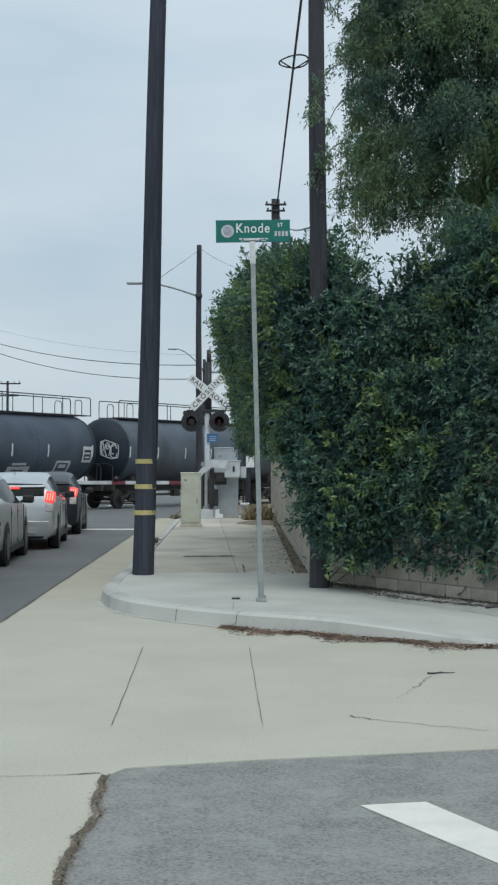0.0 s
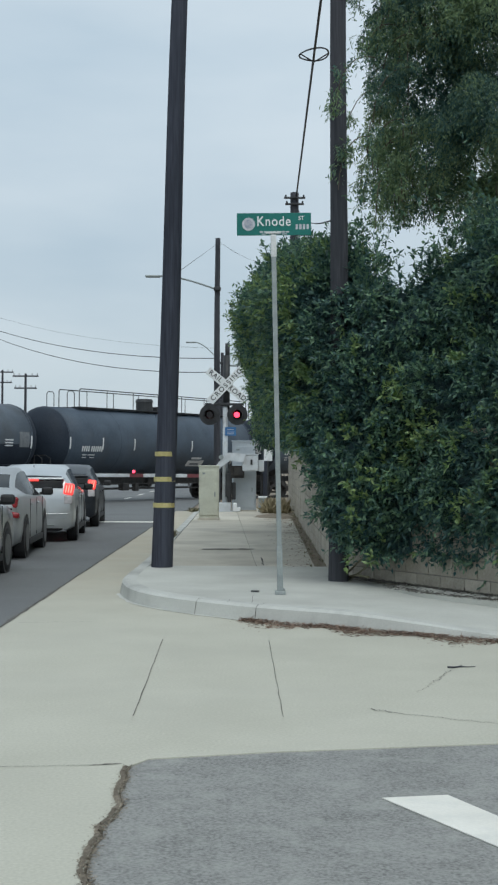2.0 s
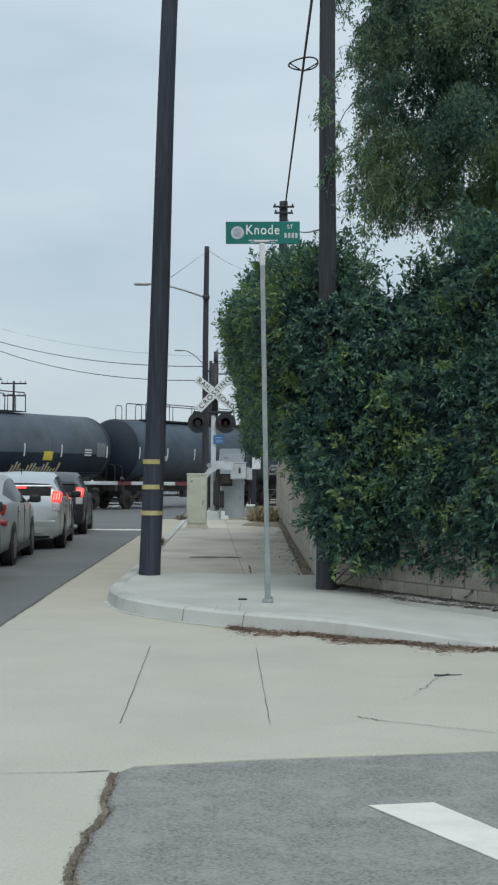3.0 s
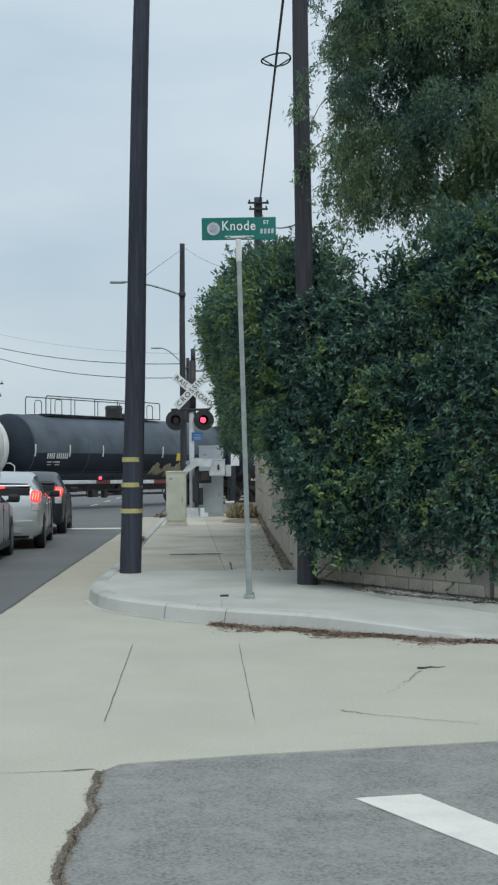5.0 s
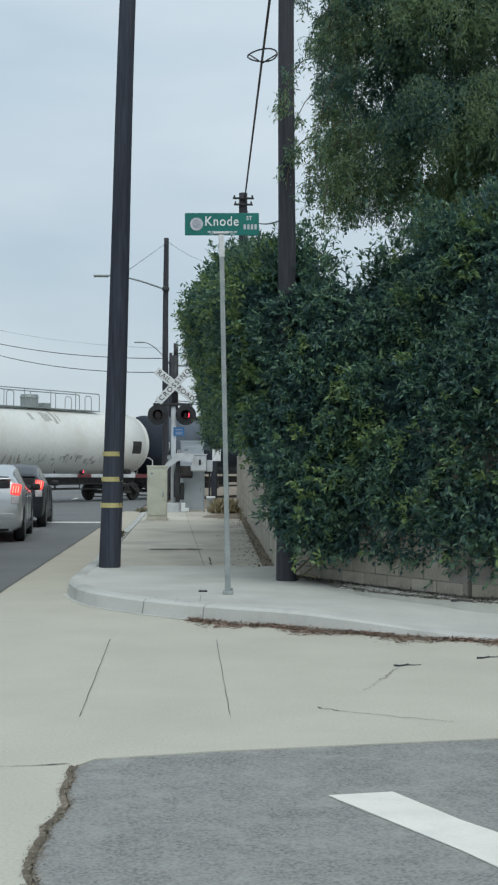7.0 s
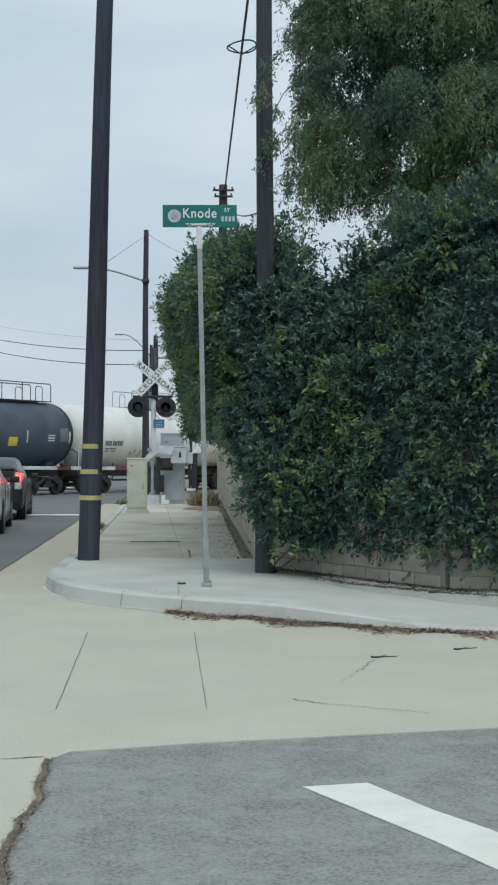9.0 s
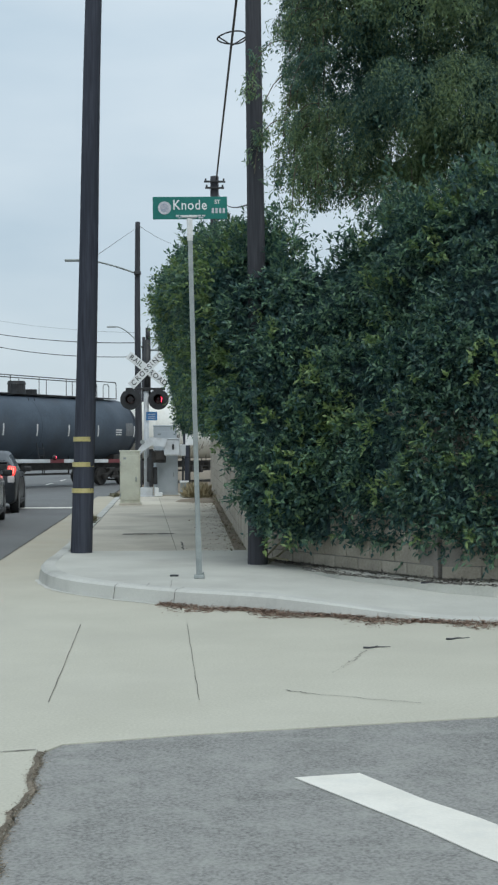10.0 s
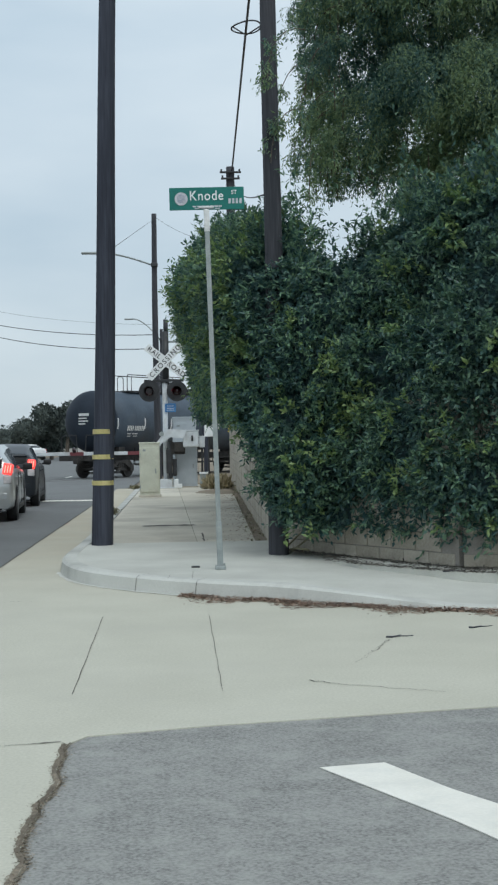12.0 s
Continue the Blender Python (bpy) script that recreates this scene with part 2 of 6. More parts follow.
# ---- mesh helpers ----
def part(name, bm, mat, parent=None, label="", smooth=False):
    """Links a bmesh as one mesh object under a thing or a part."""
    me = bpy.data.meshes.new(name)
    bm.normal_update()
    bm.to_mesh(me)
    bm.free()
    if smooth:
        me.polygons.foreach_set("use_smooth", [True] * len(me.polygons))
    me.materials.append(mat)
    ob = new(name, me)
    ob.parent = parent
    if label:
        tagged(ob, label)
    return ob


def raw(name, verts, faces, mat, parent=None, smooth=False):
    me = bpy.data.meshes.new(name)
    me.from_pydata([tuple(map(float, v)) for v in verts], [], [tuple(map(int, f)) for f in faces])
    me.materials.append(mat)
    if smooth:
        me.polygons.foreach_set("use_smooth", [True] * len(me.polygons))
    ob = new(name, me)
    ob.parent = parent
    return ob


def thing(name, m, label, category, group="", kind=""):
    ob = new(name)
    ob.empty_display_size = 0.2
    ob.matrix_basis = m
    return tagged(ob, label, category, group, kind)


def box(bm, c, s, bevel=0.0, m=None):
    g = bmesh.ops.create_cube(bm, size=1.0)
    vs = g["verts"]
    bmesh.ops.scale(bm, vec=s, verts=vs)
    if bevel:
        es = list({e for v in vs for e in v.link_edges})
        r = bmesh.ops.bevel(bm, geom=es, offset=bevel, segments=2, profile=0.5, affect="EDGES")
        vs = list({v for f in r["faces"] for v in f.verts} | {v for v in vs if v.is_valid})
    if m is not None:
        bmesh.ops.transform(bm, matrix=m, verts=vs)
    bmesh.ops.translate(bm, vec=c, verts=vs)
    return bm


def rod(bm, a, b, r0, r1=None, seg=10, caps=True):
    a, b = Vector(a), Vector(b)
    d = b - a
    q = d.to_track_quat("Z", "Y").to_matrix().to_4x4()
    bmesh.ops.create_cone(bm, cap_ends=caps, segments=seg, radius1=r0, radius2=r0 if r1 is None else r1, depth=d.length,
                          matrix=Matrix.Translation((a + b) / 2) @ q)
    return bm


def bent(bm, pts, r, seg=8):
    for a, b in zip(pts[:-1], pts[1:]):
        rod(bm, a, b, r, seg=seg)
    return bm


def lathe(bm, profile, seg=40, axis="x"):
    """profile: (along, radius) pairs."""
    rings = []
    for u, r in profile:
        ring = []
        for k in range(seg):
            a = 2 * math.pi * k / seg
            p = (u, r * math.cos(a), r * math.sin(a)) if axis == "x" else (r * math.cos(a), r * math.sin(a), u)
            ring.append(bm.verts.new(p))
        rings.append(ring)
    for r0, r1 in zip(rings[:-1], rings[1:]):
        for k in range(seg):
            bm.faces.new((r0[k], r0[(k + 1) % seg], r1[(k + 1) % seg], r1[k]))
    bm.faces.new(rings[0][::-1])
    bm.faces.new(rings[-1])
    bmesh.ops.recalc_face_normals(bm, faces=bm.faces[:])
    return bm


def B():
    return bmesh.new()


def slab(bm, pts, top, thick, zfun=None):
    """A flat polygon with thickness."""
    z = (lambda x, y: top) if zfun is None else zfun
    up = [bm.verts.new((x, y, z(x, y))) for x, y in pts]
    dn = [bm.verts.new((x, y, z(x, y) - thick)) for x, y in pts]
    f = bm.faces.new(up)
    bm.faces.new(dn[::-1])
    n = len(pts)
    for i in range(n):
        bm.faces.new((up[i], dn[i], dn[(i + 1) % n], up[(i + 1) % n]))
    bmesh.ops.recalc_face_normals(bm, faces=bm.faces[:])
    bmesh.ops.triangulate(bm, faces=[q for q in bm.faces if len(q.verts) > 4])
    return bm


def ribbon(bm, pts, width, z, rough_seed=0):
    """A thin dark joint or crack, lying on the surface."""
    rnd = random.Random(rough_seed)
    left, right = [], []
    for i, p in enumerate(pts):
        a, b = Vector(pts[max(i - 1, 0)]), Vector(pts[min(i + 1, len(pts) - 1)])
        d = (b - a).normalized()
        n = Vector((-d.y, d.x))
        w = width * rnd.uniform(0.5, 1.2) / 2
        left.append(bm.verts.new((p[0] + n.x * w, p[1] + n.y * w, z)))
        right.append(bm.verts.new((p[0] - n.x * w, p[1] - n.y * w, z)))
    for i in range(len(pts) - 1):
        bm.faces.new((left[i], left[i + 1], right[i + 1], right[i]))
    bmesh.ops.recalc_face_normals(bm, faces=bm.faces[:])
    return bm


def wander(a, b, n, amp, seed):
    rnd = random.Random(seed)
    out = []
    for i in range(n + 1):
        u = i / n
        k = amp if 0 < i < n else 0
        out.append((a[0] + (b[0] - a[0]) * u + rnd.uniform(-k, k), a[1] + (b[1] - a[1]) * u + rnd.uniform(-k, k)))
    return out


def writing(name, body_text, size, mat, m, parent, depth=0.002, spacing=1.0):
    cu = bpy.data.curves.new(name, "FONT")
    cu.body = body_text
    cu.size = size
    cu.extrude = depth
    cu.offset = size * 0.008
    cu.align_x, cu.align_y = "CENTER", "CENTER"
    cu.space_character = spacing
    tmp = bpy.data.objects.new(name, cu)
    scene.collection.objects.link(tmp)
    dg = bpy.context.evaluated_depsgraph_get()
    me = bpy.data.meshes.new_from_object(tmp.evaluated_get(dg))
    bpy.data.objects.remove(tmp)
    me.materials.clear()
    me.materials.append(mat)
    ob = new(name, me)
    ob.parent = parent
    ob.matrix_basis = m
    return ob


# ---- the ground ----
def gz(y):
    """The street falls a little towards the tracks."""
    u = min(max((y - 38.0) / 17.0, 0.0), 1.0)
    return -0.31 * u * u * (3 - 2 * u)


def edge_x(y):
    return -2.27 - 0.016 * y


def kerb_x(y):
    return -1.40 - 0.020 * y


YS = [-60, -20, 0, 8, 16, 24, 32, 36, 38, 40, 42, 44, 46, 48, 50, 52, 55, 60, 80, 120, 200, 400, 900, 2600]
bm = B()
XS = [-1500, -300, -60, -20, 0, 20, 60, 300, 1500]
grid = [[bm.verts.new((x, y, gz(y) - 0.06)) for x in XS] for y in YS]
for r0, r1 in zip(grid[:-1], grid[1:]):
    for i in range(len(XS) - 1):
        bm.faces.new((r0[i], r0[i + 1], r1[i + 1], r1[i]))
ground = tagged(part("ground", bm, M_DIRT), "dry brown earth under and beside the street", "ground", kind="structure")


def strip(name, left, right, y0, y1, mat, label, lift=0.0, thick=0.3, step=2.0):
    bm = B()
    n = max(2, int((y1 - y0) / step))
    rows = []
    for i in range(n + 1):
        y = y0 + (y1 - y0) * i / n
        a, b, z = left(y), right(y), gz(y) + lift
        rows.append([bm.verts.new(p) for p in ((a, y, z), (b, y, z), (b, y, z - thick), (a, y, z - thick))])
    for p, q in zip(rows[:-1], rows[1:]):
        for k in range(4):
            bm.faces.new((p[k], p[(k + 1) % 4], q[(k + 1) % 4], q[k]))
    bm.faces.new(rows[0])
    bm.faces.new(rows[-1][::-1])
    bmesh.ops.recalc_face_normals(bm, faces=bm.faces[:])
    return tagged(part(name, bm, mat), label, "road", kind="structure")


road = strip("road", lambda y: -17.0 - 0.016 * y, edge_x, -40, 260, M_ASPH, "grey worn asphalt street running to the railway crossing")

# kerb return round the corner, gutter line
KERB = [(-2.25, 42.0), (-2.02, 31.0), (-1.90, 25.0), (-1.80, 20.0), (-1.77, 17.5), (-1.77, 15.9), (-1.69, 14.9), (-1.44, 14.0),
        (-1.08, 13.4), (-0.66, 12.93), (-0.13, 12.47), (0.62, 12.0), (1.30, 11.55), (2.12, 11.12), (3.2, 10.92), (5.0, 10.85), (14.0, 10.8)]


def smooth_line(pts, n=6):
    out = []
    for i in range(len(pts) - 1):
        p0, p1, p2, p3 = (Vector(pts[max(i - 1, 0)]), Vector(pts[i]), Vector(pts[i + 1]), Vector(pts[min(i + 2, len(pts) - 1)]))
        for k in range(n):
            t = k / n
            out.append(0.5 * ((2 * p1) + (p2 - p0) * t + (2 * p0 - 5 * p1 + 4 * p2 - p3) * t * t + (3 * p1 - p0 - 3 * p2 + p3) * t ** 3))
    out.append(Vector(pts[-1]))
    return [(v.x, v.y) for v in out]


KL = smooth_line(KERB)


def offset_line(line, d):
    out = []
    for i, p in enumerate(line):
        a, b = Vector(line[max(i - 1, 0)]), Vector(line[min(i + 1, len(line) - 1)])
        t = (b - a).normalized()
        out.append((p[0] - t.y * d, p[1] + t.x * d))
    return out


# concrete gutter, cross gutter and corner apron
NEAR_EDGE = [(14.0, 9.5), (4.0, 7.62), (1.36, 7.08), (0.0, 6.80), (-0.62, 6.62)]
rnd = random.Random(4)
LEFT_EDGE = [(-0.684 + 0.008 * math.sin(5.2 * y + 2.2) + rnd.uniform(-0.026, 0.026), y) for y in [6.45 - 0.12 * i for i in range(22)]] + [(-0.7, 2.0), (-0.7, -40)]
apron = [(edge_x(y), y) for y in (-40, 0, 6, 12, 20, 30, 36, 38)] + [(edge_x(42), 42.0)] + KL + NEAR_EDGE + LEFT_EDGE
bm = slab(B(), apron, 0.0, 0.3)
concrete = tagged(part("gutter_apron", bm, M_CONC), "pale worn concrete gutter and corner apron with cracks", "pavement", kind="structure")
bm = slab(B(), [(14, -40)] + NEAR_EDGE + [(x + 0.012, y) for x, y in LEFT_EDGE], -0.006, 0.3)
near_road = tagged(part("road_patch", bm, M_ASPH_NEAR), "light grey weathered asphalt at the street mouth", "road", kind="structure")
# kerb
def ramp(x):
    """Share of its height that the kerb keeps as it dips towards the side street."""
    u = min(max((x - 0.5) / 2.0, 0.0), 1.0)
    return 1.0 - 0.8 * u * u * (3 - 2 * u)


KIN = {d: offset_line(KL, d) for d in (0.0, 0.022, 0.055, 0.19)}
bm = B()
rows = []
for i in range(len(KL)):
    y = KL[i][1]
    rows.append([bm.verts.new((*KIN[d][i], (z * ramp(KL[i][0]) if z > 0 else z) + gz(y))) for d, z in ((0.0, -0.1), (0.0, 0.0), (0.022, 0.128), (0.055, 0.152), (0.19, 0.155), (0.19, -0.1))])
for a, b in zip(rows[:-1], rows[1:]):
    for k in range(6):
        bm.faces.new((a[k], a[(k + 1) % 6], b[(k + 1) % 6], b[k]))
bmesh.ops.recalc_face_normals(bm, faces=bm.faces[:])
kerb = tagged(part("kerb", bm, M_KERB), "pale concrete kerb curving round the corner", "kerb", kind="structure")

lip = [p for p in offset_line(KL, -0.012) if p[1] < 15.2 and p[0] < 0.6]
part("mortar_lip", ribbon(B(), lip, 0.075, 0.004, 8), M_LIP, kerb)

# joints cut across the kerb
for target in ((-0.72, 13.0), (-0.16, 12.5), (-1.77, 16.6)):
    i = min(range(1, len(KL) - 1), key=lambda q: (KL[q][0] - target[0]) ** 2 + (KL[q][1] - target[1]) ** 2)
    along = (Vector(KL[i + 1]) - Vector(KL[i - 1])).normalized() * 0.003
    bm = B()
    rows = []
    for d, z, lift in ((0.0, 0.0, 0.004), (0.022, 0.128, 0.004), (0.055, 0.152, 0.003), (0.19, 0.155, 0.0)):
        x, y = KIN[d][i]
        nx, ny = KL[i][0] - KIN[0.19][i][0], KL[i][1] - KIN[0.19][i][1]
        x, y = x + nx / 0.19 * lift, y + ny / 0.19 * lift
        zz = z * ramp(KL[i][0]) + 0.004 + gz(y)
        rows.append((bm.verts.new((x - along.x, y - along.y, zz)), bm.verts.new((x + along.x, y + along.y, zz))))
    for p, q in zip(rows[:-1], rows[1:]):
        bm.faces.new((p[0], p[1], q[1], q[0]))
    part("joint", bm, M_CRACK, kerb)

# sidewalk: new corner slab and old panels behind it
WALL = [(0.86, 48.0), (0.86, 15.9), (2.60, 13.15), (4.2, 12.75), (14.0, 12.4)]
inner = [p for p in KIN[0.19] if p[1] < 17.3]
flat = [p for p in inner if p[0] <= 0.55]
dip = [flat[-1]] + [p for p in inner if p[0] > 0.55]
corner = [(-1.575, 17.3)] + flat + [(0.88, 15.95), (0.86, 17.3)]
bm = slab(B(), corner, 0.152, 0.22)
slab(bm, dip + [(14.0, 12.5), (4.2, 12.85), (2.62, 13.25), (0.88, 15.95)], 0.152, 0.22,
     zfun=lambda x, y: 0.152 * (ramp(x) if y < 12.4 else 1.0 if x < 1 else 0.6 if x < 3 else 0.3))
sidewalk = tagged(part("pavement_corner", bm, M_WALK_NEW), "pale new concrete sidewalk at the corner", "sidewalk", kind="structure")
old_walk = tagged(new("pavement"), "older brownish concrete sidewalk in cracked panels", "sidewalk", kind="structure")
row_y = [17.312, 20.8, 24.4, 28.2, 32.0, 36.0, 41.5]
for a, b in zip(row_y[:-1], row_y[1:]):
    split = lambda y: -0.18 - 0.036 * (y - 18)
    for l, r in ((lambda y: kerb_x(y) + 0.205, split), (lambda y: split(y) + 0.006, lambda y: 0.62)):
        bm = slab(B(), [(l(a), a), (r(a), a), (r(b - 0.012), b - 0.012), (l(b - 0.012), b - 0.012)], 0.15, 0.2,
                  zfun=lambda x, y: 0.15 + gz(y))
        part("panel", bm, M_WALK_OLD, old_walk)
bm = slab(B(), [(0.62, 17.3), (0.86, 17.3), (0.86, 48), (6, 60), (-2.2, 60), (-2.2, 41.5), (0.62, 41.5)], 0.14, 0.2, zfun=lambda x, y: 0.135 + gz(y))
verge = tagged(part("verge", bm, M_DIRT), "strip of bare brown earth beside the wall", "verge", kind="structure")

# raised concrete strip at the foot of the wall
LEDGE = [(1.35, 14.2), (1.60, 13.62), (2.08, 13.05), (2.50, 12.66), (2.94, 12.36), (4.2, 12.1)]
bm = slab(B(), LEDGE + [(6.0, 12.0), (6.0, 12.8), (4.2, 12.85), (2.62, 13.25), (1.55, 14.9)], 0.166, 0.14)
tagged(part("pavement_ledge", bm, M_WALK_NEW), "low grey concrete strip along the foot of the wall", "sidewalk", kind="structure")

# joints and cracks of the apron and the sidewalk
JOINTS = [
    ((-0.907, 11.13), (-0.811, 7.72), 0.016, 0.0), ((0.0, 11.1), (0.08, 7.72), 0.012, 0.0),
    ((-2.30, 6.28), (-1.30, 6.41), 0.022, 0.0), ((-1.30, 6.41), (-0.90, 6.46), 0.014, 0.0), ((-0.90, 6.46), (-0.74, 6.50), 0.040, 0.0), ((-2.36, 12.2), (-1.62, 12.35), 0.01, 0.0),
    ((1.33, 9.55), (1.14, 9.02), 0.018, 0.0), ((0.62, 8.02), (0.74, 7.90), 0.034, 0.0),
    ((0.74, 7.90), (1.38, 7.55), 0.018, 0.0), ((1.14, 9.02), (0.98, 8.60), 0.008, 0.0),
    ((-0.38, 13.0), (-0.40, 12.72), 0.012, 0.156), ((-0.16, 13.3), (-0.16, 12.62), 0.012, 0.158),
]
for i, (a, b, w, z) in enumerate(JOINTS):
    bm = ribbon(B(), wander(a, b, 13, (0.022 if 6 <= i <= 9 else 0.0035) if z < 0.1 else 0.002, i), w * 0.38, z + 0.004, i)
    part("crack", bm, M_CRACK, concrete if z < 0.1 else sidewalk)

bm = ribbon(B(), wander((edge_x(4.0), 4.0), (edge_x(37.5), 37.5), 120, 0.005, 77), 0.040, 0.004, 5)
part("seam", bm, M_CRACK, concrete)

part("crack", ribbon(B(), wander((-1.05, 20.70), (-0.22, 20.78), 9, 0.02, 91), 0.30, 0.155, 3), M_CRACK, old_walk)
part("crack", ribbon(B(), wander((-0.1, 18.9), (-0.06, 17.4), 9, 0.012, 92), 0.03, 0.155, 3), M_CRACK, old_walk)
bm = slab(B(), [(-0.35, 33.6), (0.1, 33.0), (0.62, 32.6), (0.62, 36.2), (0.1, 36.0), (-0.25, 35.0)], 0.156, 0.01)
part("soil_spill", bm, M_DIRT, old_walk)

# stop bar
bar = [(0.50, 5.887), (0.945, 5.048), (1.075, 4.76), (1.95, 3.0), (2.22, 3.0), (1.20, 5.19), (1.026, 5.477), (0.804, 5.95)]
bm = slab(B(), bar, 0.0, 0.004)
tagged(part("road_marking_bar", bm, M_PAINT), "white painted stop bar on weathered asphalt", "road marking", kind="structure")
bm = slab(B(), [(-8.2, 33.5), (-2.95, 33.5), (-2.95, 34.1), (-8.2, 34.1)], 0.006, 0.005)
tagged(part("road_marking_line", bm, M_PAINT), "white painted limit line before the railway crossing", "road marking", kind="structure")
lane = tagged(new("lane_line"), "dashed white lane line beyond the tracks", "road marking", kind="structure")
for k in range(8):
    y = 68 + k * 9
    bm = slab(B(), [(-6.45 - 0.016 * y, y), (-6.3 - 0.016 * y, y), (-6.3 - 0.016 * y, y + 3), (-6.45 - 0.016 * y, y + 3)], gz(y) + 0.006, 0.005)
    part("dash", bm, M_PAINT, lane)


# ---- block walls ----
def block_wall(name, a, b, courses, parts_to, label):
    a, b = Vector(a), Vector(b)
    d = (b - a).normalized()
    n = int((b - a).length / 0.40)
    ang = math.atan2(d.y, d.x)
    wall = thing(name, Matrix.Translation((a.x, a.y, 0.10)) @ Matrix.Rotation(ang, 4, "Z"), label, "wall", kind="structure")
    bm = box(B(), ((b - a).length / 2, 0.0, courses * 0.1), ((b - a).length, 0.13, courses * 0.2 - 0.01))
    part("mortar", bm, M_MORTAR, wall)
    bm = box(B(), (0, 0, 0), (0.388, 0.152, 0.188), 0.006)
    me = bpy.data.meshes.new("block")
    bm.to_mesh(me)
    bm.free()
    me.materials.append(M_BLOCK)
    rest = B()
    for c in range(courses):
        for i in range(n):
            x = 0.2 + 0.4 * i + (0.2 if c % 2 else 0)
            if x + 0.2 > (b - a).length + 0.05:
                continue
            if i < parts_to:
                o = new("block", me)
                o.parent = wall
                o.location = (x, random.uniform(-0.002, 0.002), 0.1 + 0.2 * c)
            else:
                box(rest, (x, 0, 0.1 + 0.2 * c), (0.388, 0.152, 0.188))
    if len(rest.verts):
        tagged(part("far_blocks", rest, M_BLOCK, wall), kind="stuff")
    else:
        rest.free()
    return wall


# ---- leaves ----
def leaf_mesh(name, centers, dirs, normals, length, width, mat, parent):
    """Many small folded leaves in one mesh."""
    n = len(centers)
    rng = np.random.default_rng(n)
    L = length * rng.uniform(0.65, 1.25, (n, 1))
    W = width * rng.uniform(0.7, 1.2, (n, 1))
    side = np.cross(dirs, normals)
    side /= np.linalg.norm(side, axis=1, keepdims=True) + 1e-9
    nn = np.cross(side, dirs)
    base, tip = centers, centers + dirs * L
    mid = centers + dirs * L * 0.45
    left, right = mid + side * W / 2 + nn * W * 0.18, mid - side * W / 2 + nn * W * 0.18
    co = np.stack([base, right, tip, left], axis=1).reshape(-1, 3)
    me = bpy.data.meshes.new(name)
    me.vertices.add(4 * n)
    me.vertices.foreach_set("co", co.ravel())
    idx = np.arange(n)[:, None] * 4
    tri = np.concatenate([idx + np.array([[0, 1, 2]]), idx + np.array([[0, 2, 3]])], axis=1).reshape(-1)
    me.loops.add(6 * n)
    me.loops.foreach_set("vertex_index", tri.astype(np.int32))
    me.polygons.add(2 * n)
    me.polygons.foreach_set("loop_start", np.arange(0, 6 * n, 3, dtype=np.int32))
    me.polygons.foreach_set("loop_total", np.full(2 * n, 3, dtype=np.int32))
    me.update()
    me.validate()
    me.materials.append(mat)
    ob = new(name, me)
    ob.parent = parent
    return ob


def shell_points(lumps, count, rng, inside=0.93, depth=0.12):
    """Points near the outer skin of a union of ellipsoids, with outward normals."""
    C = np.array([l[0] for l in lumps])
    R = np.array([l[1] for l in lumps])
    area = (R[:, 0] * R[:, 1] + R[:, 1] * R[:, 2] + R[:, 0] * R[:, 2])
    k = rng.choice(len(lumps), size=count, p=area / area.sum())
    v = rng.normal(size=(count, 3))
    v /= np.linalg.norm(v, axis=1, keepdims=True)
    p = C[k] + v * R[k] * (1 + rng.uniform(-depth, depth, (count, 1)))
    keep = np.ones(count, bool)
    for c, r in zip(C, R):
        q = (((p - c) / r) ** 2).sum(1)
        keep &= ~(q < inside ** 2 * 0.78)
    nrm = v / R[k]
    nrm /= np.linalg.norm(nrm, axis=1, keepdims=True)
    return p[keep], nrm[keep]


def core_mesh(name, lumps, shrink, mat, parent):
    bm = B()
    for i, (c, r) in enumerate(lumps):
        g = bmesh.ops.create_icosphere(bm, subdivisions=2, radius=1.0)
        for v in g["verts"]:
            f = shrink * (1 + 0.22 * noise.noise(v.co * 2.3 + Vector((i * 3.1, 0, 0))))
            v.co = Vector((c[0] + v.co.x * r[0] * f, c[1] + v.co.y * r[1] * f, c[2] + v.co.z * r[2] * f))
    return part(name, bm, mat, parent)


def lattice_noise(p, scale, seed):
    """Smooth value noise for an array of points."""
    rng = np.random.default_rng(seed)
    table = rng.uniform(-1, 1, (32, 32, 32))
    q = p / scale + 1000.0
    i = np.floor(q).astype(int)
    f = q - i
    f = f * f * (3 - 2 * f)
    out = np.zeros(len(p))
    for dx in (0, 1):
        for dy in (0, 1):
            for dz in (0, 1):
                w = (f[:, 0] if dx else 1 - f[:, 0]) * (f[:, 1] if dy else 1 - f[:, 1]) * (f[:, 2] if dz else 1 - f[:, 2])
                out += w * table[(i[:, 0] + dx) % 32, (i[:, 1] + dy) % 32, (i[:, 2] + dz) % 32]
    return out


def unit(v):
    return v / (np.linalg.norm(v, axis=-1, keepdims=True) + 1e-9)


